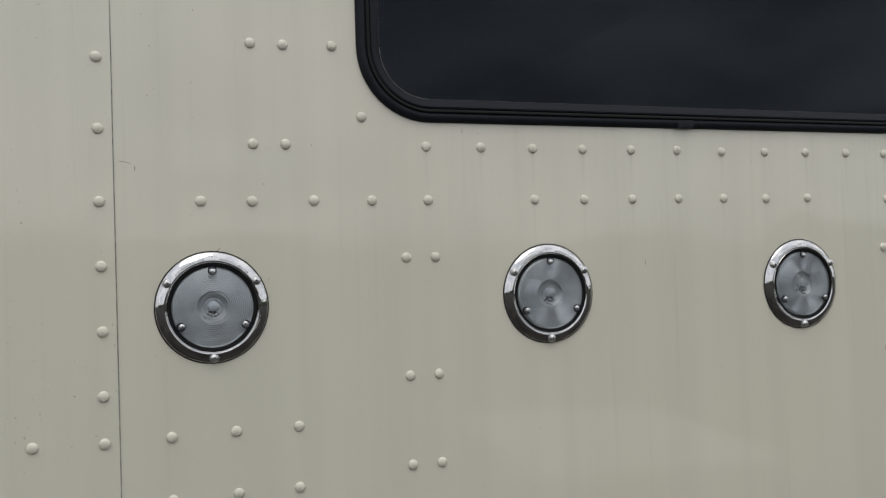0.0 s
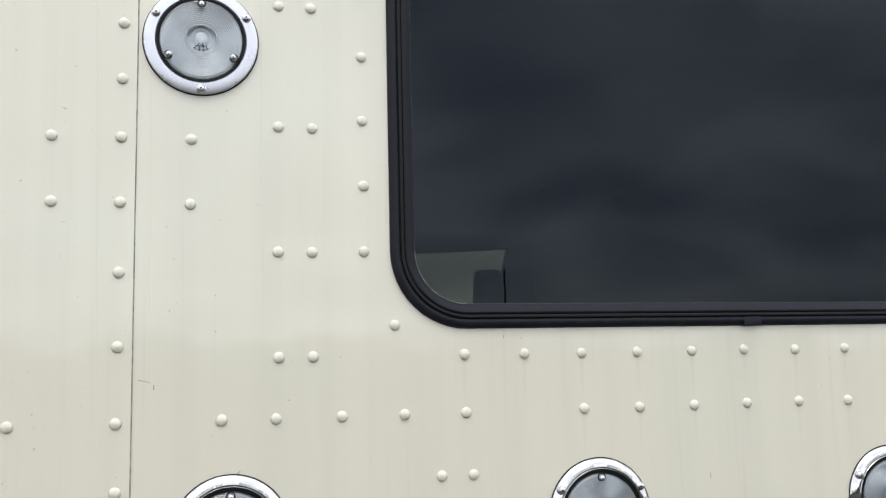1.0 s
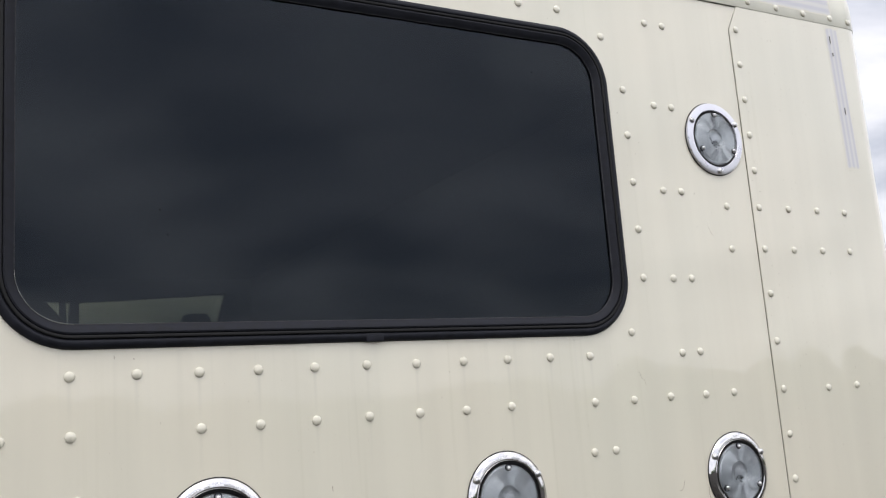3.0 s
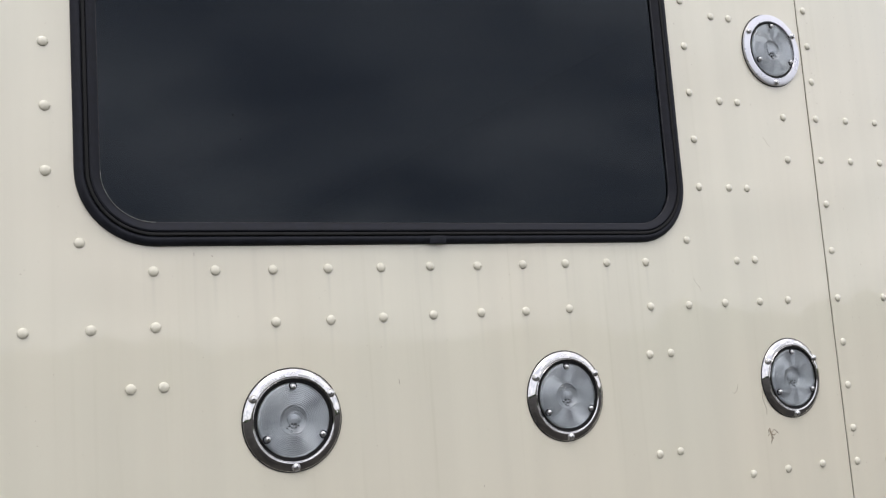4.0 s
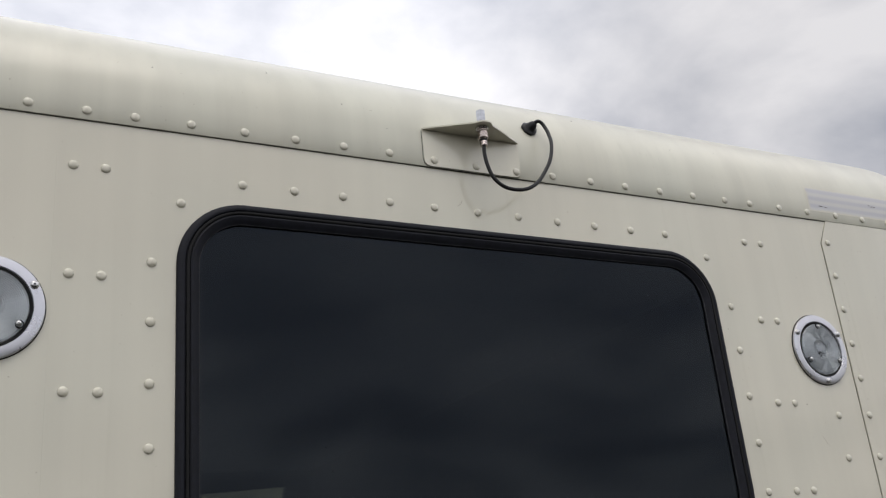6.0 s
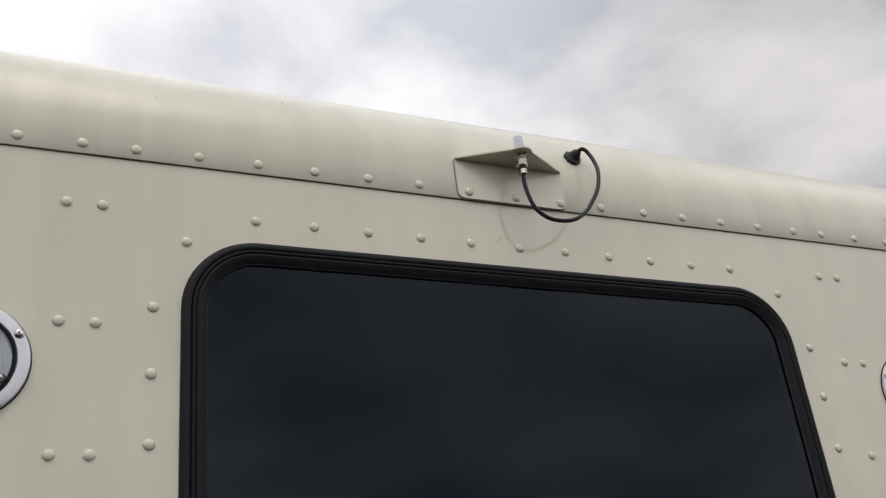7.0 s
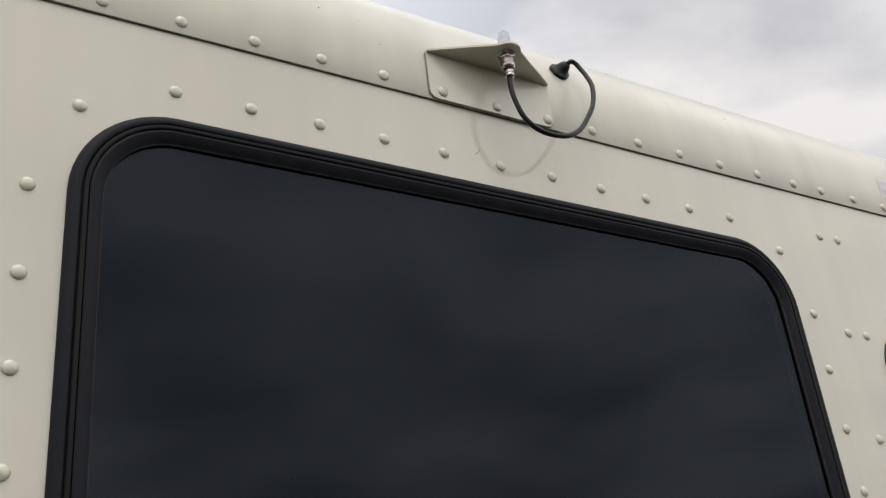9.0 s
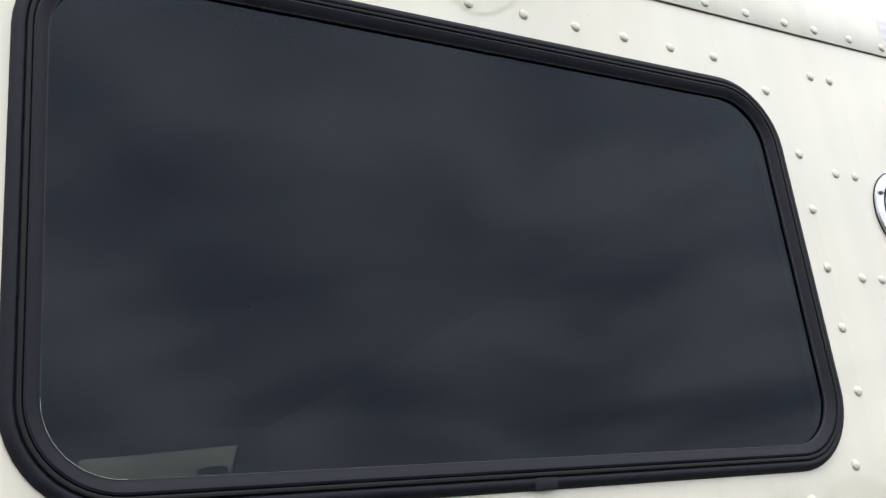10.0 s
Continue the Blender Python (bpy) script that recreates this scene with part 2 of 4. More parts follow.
M_ENGRAVE = simple("raised_chrome_marks", (0.72, 0.72, 0.72), 0.42, 1.0)
# near-black without gloss: the unlit interior's darkness is put into the colour
M_DARK = simple("unlit_interior_black", (0.004, 0.004, 0.0045), 0.8, grain=25, vary=0.3)
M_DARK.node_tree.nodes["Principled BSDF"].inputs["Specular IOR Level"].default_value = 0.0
M_SEAT = simple("seat_fabric", (0.03, 0.031, 0.035), 0.9, grain=180, vary=0.4, bumpy=0.4)
M_BRASS = simple("nickel_connector", (0.50, 0.435, 0.40), 0.24, 1.0, grain=150, vary=0.15)
M_CABLE = simple("black_cable_sheath", (0.009, 0.009, 0.009), 0.38, grain=200, vary=0.3, bumpy=0.05)
M_CABLE.node_tree.nodes["Principled BSDF"].inputs["Specular IOR Level"].default_value = 0.28
M_ZINC = simple("zinc_stud", (0.46, 0.47, 0.50), 0.40, 0.9, grain=150, vary=0.15)
M_MARK = simple("dry_scuff", (0.27, 0.215, 0.145), 0.8, grain=300, vary=0.4)
M_TYRE = simple("tyre_rubber", (0.02, 0.02, 0.02), 0.8)
M_RIM = simple("painted_rim", (0.5, 0.5, 0.48), 0.4, 0.3)
M_LEAF = simple("far_foliage", (0.055, 0.075, 0.035), 0.85, grain=0.8, vary=0.5, bumpy=0.0)


def asphalt():
    m, nt, p = material("asphalt")
    a = noise_node(nt, 90.0, 4.0)
    b = noise_node(nt, 0.9, 5.0)
    c1 = ramp_node(nt, a.outputs["Fac"], 0.3, 0.7, (0.014, 0.0135, 0.013), (0.038, 0.036, 0.033))
    c2 = ramp_node(nt, b.outputs["Fac"], 0.3, 0.7, (0.4, 0.4, 0.4), (1.7, 1.62, 1.5))
    nt.links.new(mixed(nt, "MULTIPLY", 1.0, c1.outputs[0], c2.outputs[0]), p.inputs["Base Color"])
    p.inputs["Roughness"].default_value = 0.85
    p.inputs["Specular IOR Level"].default_value = 0.15
    bump(nt, p, a.outputs["Fac"], 0.5, 0.004)
    return m


def tape():
    """Worn clear tape with lengthways adhesive bands."""
    m, nt, p = material("worn_tape")
    tc = nt.nodes.new("ShaderNodeTexCoord")
    sep = nt.nodes.new("ShaderNodeSeparateXYZ")
    nt.links.new(tc.outputs["UV"], sep.inputs[0])
    wob = noise_node(nt, 3.0, 3.0, (6, 60, 6), "Object")
    v = calc(nt, "ADD", calc(nt, "MULTIPLY", sep.outputs["Y"], 3.2), calc(nt, "MULTIPLY", wob.outputs["Fac"], 0.12))
    s = calc(nt, "SINE", calc(nt, "MULTIPLY", v, 6.2832))
    s = calc(nt, "ADD", calc(nt, "MULTIPLY", s, 0.5), 0.5)
    r = ramp_node(nt, s, 0.0, 1.0, (0.50, 0.495, 0.515), (0.595, 0.585, 0.555))
    fray = noise_node(nt, 1.0, 5.0, (90, 90, 90), "Object")
    edge = 1.0
    for k, width in (("X", 0.03), ("Y", 0.10)):
        mid = calc(nt, "SUBTRACT", 0.5, calc(nt, "ABSOLUTE", calc(nt, "SUBTRACT", sep.outputs[k], 0.5)))
        edge = calc(nt, "MULTIPLY", edge, calc(nt, "MINIMUM", calc(nt, "DIVIDE", mid, width), 1.0))
    worn = ramp_node(nt, calc(nt, "ADD", edge, calc(nt, "MULTIPLY", calc(nt, "SUBTRACT", fray.outputs["Fac"], 0.5), 1.3)), 0.15, 0.85, (0, 0, 0), (1, 1, 1))
    nt.links.new(mixed(nt, "MIX", worn.outputs[0], tuple(v * 0.945 for v in CREAM), r.outputs[0]), p.inputs["Base Color"])
    p.inputs["Roughness"].default_value = 0.38
    p.inputs["Coat Weight"].default_value, p.inputs["Coat Roughness"].default_value = 0.45, 0.28
    return m


M_ASPHALT, M_TAPE = asphalt(), tape()


# ---------------------------------------------------------------- mesh helpers
def mesh_of(bm, name, smooth=True, angle=40):
    me = bpy.data.meshes.new(name)
    bmesh.ops.recalc_face_normals(bm, faces=bm.faces[:])
    if smooth:
        for f in bm.faces:
            f.smooth = True
        for e in bm.edges:
            if len(e.link_faces) == 2 and e.calc_face_angle(0) > radians(angle):
                e.smooth = False
    bm.to_mesh(me)
    bm.free()
    return me


def part(name, bm, mat, parent=None, label="", m=None):
    me = bm if isinstance(bm, bpy.types.Mesh) else mesh_of(bm, name)
    if not me.materials:
        me.materials.append(mat)
    ob = new(name, me)
    ob.parent = parent
    if m is not None:
        ob.matrix_basis = m
    return tagged(ob, label)


def thing(name, label, category, group="", kind="", m=None):
    ob = new(name)
    ob.empty_display_size = 0.1
    if m is not None:
        ob.matrix_basis = m
    return tagged(ob, label, category, group, kind)


def box(bm, x0, x1, y0, y1, z0, z1, bevel=0.0):
    before = set(bm.verts)
    bmesh.ops.create_cube(bm, size=1.0)
    vs = [v for v in bm.verts if v not in before]
    for v in vs:
        v.co = Vector(((x0 + x1) / 2 + v.co.x * (x1 - x0), (y0 + y1) / 2 + v.co.y * (y1 - y0), (z0 + z1) / 2 + v.co.z * (z1 - z0)))
    if bevel:
        es = list({e for v in vs for e in v.link_edges})
        bmesh.ops.bevel(bm, geom=es, offset=bevel, segments=2, affect="EDGES", profile=0.5)
    return bm


def loft(rings, closed_u=True, closed_v=False, cap=False, bm=None):
    """Quads between rings of equally many points. closed_u: each ring is closed; closed_v: last ring joins the first."""
    bm = bm or bmesh.new()
    vs = [[bm.verts.new(p) for p in ring] for ring in rings]
    n = len(vs[0])
    for i in range(len(vs) - (0 if closed_v else 1)):
        a, b = vs[i], vs[(i + 1) % len(vs)]
        for k in range(n - (0 if closed_u else 1)):
            bm.faces.new((a[k], a[(k + 1) % n], b[(k + 1) % n], b[k]))
    if cap:
        bm.faces.new(vs[0][::-1])
        bm.faces.new(vs[-1])
    return bm


def lathe(profile, segs=48, cap=False):
    """Turned about the y axis; profile of (radius, height towards -y)."""
    return loft([[(r * math.cos(a), -h, r * math.sin(a)) for a in (2 * math.pi * k / segs for k in range(segs))] for r, h in profile], cap=cap)


def round_rect(x0, x1, z0, z1, r, n=10):
    """Points anticlockwise, as (x, z)."""
    pts = []
    for cx, cz, a0 in ((x1 - r, z1 - r, 0), (x0 + r, z1 - r, 90), (x0 + r, z0 + r, 180), (x1 - r, z0 + r, 270)):
        for k in range(n + 1):
            a = radians(a0 + 90 * k / n)
            pts.append((cx + r * math.cos(a), cz + r * math.sin(a)))
    return pts


def tube(path, radius, segs=10, cyclic=False):
    """A round bar along a path of points."""
    pts = [Vector(p) for p in path]
    rings, side = [], None
    for i, p in enumerate(pts):
        t = (pts[min(i + 1, len(pts) - 1)] - pts[max(i - 1, 0)]).normalized()
        if side is None:
            side = t.orthogonal().normalized()
        side = (side - t * side.dot(t)).normalized()
        up = t.cross(side)
        r = radius[i] if isinstance(radius, (list, tuple)) else radius
        rings.append([p + r * (math.cos(a) * side + math.sin(a) * up) for a in (2 * math.pi * k / segs for k in range(segs))])
    return loft(rings, cap=True)


def spline(points, steps=10):
    """Catmull-Rom through the points."""
    p = [Vector(points[0])] + [Vector(q) for q in points] + [Vector(points[-1])]
    out = []
    for i in range(1, len(p) - 2):
        for k in range(steps):
            t = k / steps
            a, b, c, d = p[i - 1], p[i], p[i + 1], p[i + 2]
            out.append(0.5 * (2 * b + (c - a) * t + (2 * a - 5 * b + 4 * c - d) * t * t + (3 * b - a - 3 * c + d) * t ** 3))
    out.append(p[-2])
    return out


# ---------------------------------------------------------------- ground and distance
def build_ground():
    bm = bmesh.new()
    bmesh.ops.create_grid(bm, x_segments=8, y_segments=8, size=1500)
    g = part("ground", bm, M_ASPHALT)
    tagged(g, "worn dark grey asphalt yard under the coach", "ground", kind="structure")
    rnd = random.Random(5)
    unit = bmesh.new()
    bmesh.ops.create_icosphere(unit, subdivisions=2, radius=1.0)
    unit.verts.index_update()
    ball = [v.co.copy() for v in unit.verts]
    tris = [tuple(v.index for v in f.verts) for f in unit.faces]
    unit.free()
    verts, faces = [], []
    for k in range(950):
        a = radians(rnd.uniform(0, 360))
        d = rnd.uniform(62, 84)
        s = rnd.uniform(1.3, 2.6) * (0.85 + 0.28 * math.sin(a * 5) * math.sin(a * 2.3))
        c = Vector((d * math.cos(a), d * math.sin(a), s * rnd.uniform(0.4, 1.25)))
        base = len(verts)
        for v in ball:
            p = v * s
            p = p * (1.18 * (1 + 0.35 * noise.noise(p * 1.3 + c))) + c
            verts.append((p.x, p.y, max(p.z, 0.0)))
        faces.extend(tuple(base + q for q in f) for f in tris)
    me = bpy.data.meshes.new("tree_line")
    me.from_pydata(verts, [], faces)
    t = part("tree_line", me, M_LEAF)
    tagged(t, "far dark green hedges and trees round the yard", "trees", kind="stuff")


build_ground()


def build_slab():
    """A pale slab in the yard, seen mirrored in the glossy paint."""
    slab = box(bmesh.new(), -1.0, 1.0, -1.6, 1.6, 0.0, 0.03, 0.008)
    ob = part("concrete_slab", slab, simple("pale_concrete", (0.42, 0.41, 0.38), 0.8, grain=30, vary=0.15, bumpy=0.2), m=pose(3.75, -6.3, 0.0, 0, 0, 12))
    tagged(ob, "pale weathered concrete slab laid in the dark yard", "slab")


build_slab()


def build_pole():
    """A slim pole across the yard, seen mirrored in the rear glass."""
    p = thing("lamp_post", "slim dark metal post standing across the yard", "post", m=pose(13.15, -40.0, 0.0))
    part("base", loft([[(r * math.cos(2 * math.pi * k / 12), r * math.sin(2 * math.pi * k / 12), z) for k in range(12)] for r, z in ((0.13, 0.0), (0.13, 0.5), (0.09, 0.6))], cap=True), M_BLACK, p)
    part("shaft", tube([(0, 0, 0.55), (0, 0, 3.0), (0, 0, 6.5)], [0.06, 0.048, 0.04], 12), M_BLACK, p)


build_pole()

# ---------------------------------------------------------------- coach body
X0, X1 = -0.825, 1.625        # outer sides
LSEAM, RSEAM = -0.4047, 1.2180
LEN = 4.31
ZLOW, ZROOF, RR = 0.45, ZB + 0.72, 0.184
coach = thing("coach", "cream riveted coach body with a dark tinted rear window", "coach")


def holed_panel(x0, x1, z0, z1, hole, y0, y1):
    """A sheet with an opening through it; hole is a loop of (x, z)."""
    bm = bmesh.new()
    outer = [bm.verts.new((x, y0, z)) for x, z in ((x0, z0), (x1, z0), (x1, z1), (x0, z1))]
    inner = [bm.verts.new((x, y0, z)) for x, z in hole]
    es = [bm.edges.new((l[i], l[(i + 1) % len(l)])) for l in (outer, inner) for i in range(len(l))]
    bmesh.ops.triangle_fill(bm, use_beauty=True, use_dissolve=False, edges=es)
    r = bmesh.ops.extrude_face_region(bm, geom=bm.faces[:])
    for v in r["geom"]:
        if isinstance(v, bmesh.types.BMVert):
            v.co.y = y1
    return bm


WIN = (-0.0945, 0.8945, ZB + 0.0335, ZB + 0.5705)
rear_panel = part("rear_panel", holed_panel(LSEAM - 0.03, RSEAM + 0.03, ZLOW, ZB + 0.70, round_rect(WIN[0] + 0.014, WIN[1] - 0.014, WIN[2] + 0.014, WIN[3] - 0.014, 0.084), 0.0, 0.03),
                  M_PANEL, coach, "cream painted sheet metal with rows of round-head rivets")


def corner_panel(right):
    """The outer sheet that wraps the body's corner, with a cut-off upper corner."""
    rings = []
    r = 0.05
    for z, e in ((ZLOW, 0.0), (ZB + 0.625, 0.0), (ZB + 0.69, 0.034)):
        seam = RSEAM + e if right else LSEAM - e
        prof = [(seam, 0.0), (seam, -0.0022)]
        far = X1 if right else X0
        s = 1 if right else -1
        for k in range(9):
            a = radians(-90 + 90 * k / 8)
            prof.append((far + s * (-r + r * math.cos(a)), r - 0.0022 + r * math.sin(a)))
        prof += [(far, 0.7), (far - s * 0.03, 0.7), (far - s * 0.03, 0.05), (far - s * 0.05, 0.028), (seam, 0.028)]
        rings.append([(x, y, z) for x, y in prof])
    return loft(rings, cap=True)


left_corner = part("corner_panel", corner_panel(False), M_PAINT, coach, "cream painted corner sheet")
right_corner = part("corner_panel", corner_panel(True), M_PAINT, coach, "cream painted corner sheet")

# roof shell: a rounded rectangle drawn in along a quarter round
def roof_outline(inset, r):
    side = inset * 0.72
    return round_rect(X0 - 0.003 + side, X1 + 0.003 - side, -0.0032 + inset, LEN - inset, r, 8)


def roof_at(s):
    """Inset and height at the length s up the roof's rear face."""
    flat = ZROOF - (ZB + 0.676)
    if s <= flat:
        return 0.0, ZB + 0.676 + s
    a = (s - flat) / RR
    return RR * (1 - math.cos(a)), ZROOF + RR * math.sin(a)


def build_roof():
    rings = []
    steps = [(0.0024, ZB + 0.676, 0.051), (0.0003, ZB + 0.6761, 0.053), (0.0, ZB + 0.6766, 0.053), (0.0, ZROOF, 0.053)]
    for k in range(1, 15):
        a = radians(90 * k / 14)
        steps.append((RR * (1 - math.cos(a)), ZROOF + RR * math.sin(a), 0.053 + 0.05 * (1 - math.cos(a))))
    for inset, z, r in steps:
        brow = 0.09 * (1 - (z - ZB - 0.676) / (ZROOF + RR - ZB - 0.676))          # the shell is cut higher over the windscreen
        rings.append([(x, y, z + (brow if y > LEN - 0.35 else 0)) for x, y in roof_outline(inset, r)])
    bm = loft(rings)
    bm.faces.new([v for v in bm.verts[-len(rings[0]):]])
    under = [bm.verts.new((x, y, ZB + (0.766 if y > LEN - 0.35 else 0.676))) for x, y in roof_outline(0.03, 0.05)]
    bm.verts.ensure_lookup_table()
    n = len(under)
    for k in range(n):
        bm.faces.new((bm.verts[k], under[k], under[(k + 1) % n], bm.verts[(k + 1) % n]))
    return bm


roof = part("roof", build_roof(), M_ROOF, coach, "cream roof shell with a quarter-round edge")


def build_shell():
    for x, s in ((X0, 1), (X1, -1)):
        bm = bmesh.new()
        box(bm, min(x, x + s * 0.03), max(x, x + s * 0.03), 0.7, LEN - 0.05, ZLOW, ZB + 0.69)
        part("side_wall", bm, M_PAINT, coach)
    # inner surfaces take the near-black that carries the interior's shade
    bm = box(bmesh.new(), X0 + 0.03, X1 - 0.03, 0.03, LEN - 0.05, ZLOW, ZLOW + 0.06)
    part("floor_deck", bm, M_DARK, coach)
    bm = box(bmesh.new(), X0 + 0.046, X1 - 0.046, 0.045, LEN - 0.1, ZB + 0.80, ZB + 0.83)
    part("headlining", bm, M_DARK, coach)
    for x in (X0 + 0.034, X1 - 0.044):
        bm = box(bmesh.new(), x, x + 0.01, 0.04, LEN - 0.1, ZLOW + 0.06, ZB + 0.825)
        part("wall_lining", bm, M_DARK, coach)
    # front wall: panels round the windscreen, a narrow light and a quarter light
    y0, y1, lx, rx = 4.108, 4.168, X0 + 0.045, X1 - 0.045
    panels = [((lx, -1.14), (rx, -1.14), (rx, 0.2622), (lx, 0.2622)),
              ((lx, 0.2622), (0.4684, 0.2622), (0.4684, 0.825), (lx, 0.825)),
              ((0.4684, 0.6783), (0.6356, 0.6719), (1.4356, 0.7169), (1.4356, 0.825), (0.4684, 0.825)),
              ((1.3098, 0.2622), (rx, 0.2622), (rx, 0.825), (1.4356, 0.825), (1.4356, 0.7169)),
              ((0.5424, 0.2622), (0.5777, 0.2622), (0.5777, 0.4864), (0.5659, 0.674), (0.5424, 0.6751)),
              ((0.4684, 0.2622), (0.5424, 0.2622), (0.5424, 0.5882), (0.4684, 0.6783)),
              ((0.5777, 0.2622), (0.6356, 0.2622), (0.6356, 0.6719), (0.5938, 0.6735), (0.5777, 0.4864))]
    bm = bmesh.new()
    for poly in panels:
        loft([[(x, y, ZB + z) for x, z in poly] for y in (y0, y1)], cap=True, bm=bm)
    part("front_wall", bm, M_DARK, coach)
    bm = bmesh.new()
    box(bm, 0.44, 1.46, y1 + 0.004, y1 + 0.009, ZB + 0.2, ZB + 0.75)
    g = part("windscreen", bm, M_CLEAR, coach)
    g.visible_shadow = False
    rings = []
    for x, top in ((0.60, 0.335), (0.70, 0.362), (0.85, 0.376), (0.985, 0.374), (1.055, 0.335), (1.17, 0.26), (1.43, 0.26)):
        rings.append([(x, 3.75, ZB - 0.35), (x, 4.10, ZB - 0.35), (x, 4.10, ZB + top), (x, 3.92, ZB + top - 0.01), (x, 3.75, ZB + top - 0.09)])
    part("dashboard", loft(rings, cap=True), M_BLACK, coach)


build_shell()

# sealant in the lap joints
def sealant(pts, w):
    """A thin bead along (x, z) points on the rear face."""
    return tube([(x, -0.0004, z) for x, z in pts], w, 6)


part("seam_sealant", sealant([(RSEAM - 0.0006, ZLOW + 0.01), (RSEAM - 0.0006, ZB + 0.1), (RSEAM - 0.0006, ZB + 0.625), (RSEAM + 0.027, ZB + 0.675)], 0.0005), M_GAP, right_corner)
part("seam_sealant", sealant([(LSEAM + 0.0006, ZLOW + 0.01), (LSEAM + 0.0006, ZB + 0.1), (LSEAM + 0.0006, ZB + 0.625), (LSEAM - 0.027, ZB + 0.675)], 0.0008), M_SEAL, left_corner)
part("seam_sealant", tube([(x, -0.0010, ZB + 0.6756) for x in (X0 + 0.05, 0.4, X1 - 0.05)], 0.0007, 6), M_GAP, roof)


# ---------------------------------------------------------------- rear window
SPECKS = ((0.1141, 0.2162, 0.0013), (0.1232, 0.1827, 0.0012), (0.7368, 0.4806, 0.0014), (0.1651, 0.3365, 0.0009))
NICK = (-0.0638, 0.4060)


def build_window():
    x0, x1, z0, z1 = WIN
    win = part("rear_window", frame_gasket(x0, x1, z0, z1), M_RUBBER, coach, "black rubber window gasket with a locking strip")
    bm = loft([[(x, y, z) for x, z in round_rect(x0 + 0.022, x1 - 0.022, z0 + 0.022, z1 - 0.022, 0.075)] for y in (0.0008, 0.0058)], cap=True)
    pane = part("pane", bm, M_GLASS, win, "dark tinted privacy glass")
    # strip in the gasket's groove
    loops = []
    for u, h in ((0.0125, 0.0080), (0.0133, 0.0093), (0.0155, 0.0097), (0.0168, 0.0090), (0.0172, 0.0078)):
        loops.append([(x, -h, z) for x, z in round_rect(x0 + u, x1 - u, z0 + u, z1 - u, 0.099 - u, 12)])
    part("locking_strip", loft(loops), M_BLACK, win)
    loops = [[(x, -h, z) for x, z in round_rect(x0 + u, x1 - u, z0 + u, z1 - u, 0.099 - u, 12)] for u, h in ((0.0308, 0.0031), (0.0313, 0.0030), (0.0319, 0.0020))]
    part("lip_edge", loft(loops), M_LIP, win, "dusty grey edge of the rubber lip")
    pts = [(x, -0.0031, z) for x, z in round_rect(x0 + 0.0315, x1 - 0.0315, z0 + 0.0315, z1 - 0.0315, 0.0675, 12) if x < x0 + 0.135 and z < z0 + 0.11]
    pts.sort(key=lambda p: p[0] - p[2])
    part("lip_wear", tube(pts, 0.0003, 5), M_SEAL, win, "pale dry edge of the rubber lip")
    # dirt on the glass and a pale nick in the lip
    for x, z, r in SPECKS:
        part("dirt_speck", lathe([(r, 0.0), (r * 0.7, 0.0004), (0.0001, 0.0005)], 8), M_BLACK, win, m=pose(x, 0.0009, ZB + z))
    part("lip_nick", tube([(NICK[0], -0.0016, ZB + NICK[1]), (NICK[0] + 0.0003, -0.0018, ZB + NICK[1] - 0.006), (NICK[0] - 0.0002, -0.0016, ZB + NICK[1] - 0.011)], 0.0006, 6), M_SEAL, win, "pale nick in the rubber")
    # joint of the strip at the bottom
    bm = box(bmesh.new(), 0.398, 0.426, -0.0091, -0.004, z0 - 0.0009, z0 + 0.0120, 0.0018)
    part("strip_joint", bm, M_RUBBER, win)


def frame_gasket(x0, x1, z0, z1):
    prof = [(0.016, -0.004), (0.0, 0.0002), (-0.0003, 0.0016), (0.0010, 0.0044), (0.0036, 0.0072), (0.0068, 0.0086), (0.0098, 0.0086), (0.0114, 0.0074), (0.0120, 0.0056),
            (0.0128, 0.0054), (0.0170, 0.0054), (0.0178, 0.0056), (0.0184, 0.0082), (0.0205, 0.0092), (0.0245, 0.0078), (0.0290, 0.0042), (0.0315, 0.0022), (0.0318, -0.0006)]
    return loft([[(x, -h, z) for x, z in round_rect(x0 + u, x1 - u, z0 + u, z1 - u, 0.099 - u, 12)] for u, h in prof])


build_window()


# ---------------------------------------------------------------- round lamps
def screw_mesh(name, r, h):
    prof = [(r * 1.0, 0.0), (r * 0.97, h * 0.45), (r * 0.78, h * 0.82), (r * 0.42, h), (r * 0.24, h * 1.02), (r * 0.20, h * 0.76), (r * 0.02, h * 0.70)]
    me = mesh_of(lathe(prof, 16), name)
    me.materials.append(M_SCREW)
    me.materials.append(M_BLACK)
    # recess floor coloured black for the shade inside it
    for p in me.polygons:
        if p.index >= 16 * 5:
            p.material_index = 1
    return me


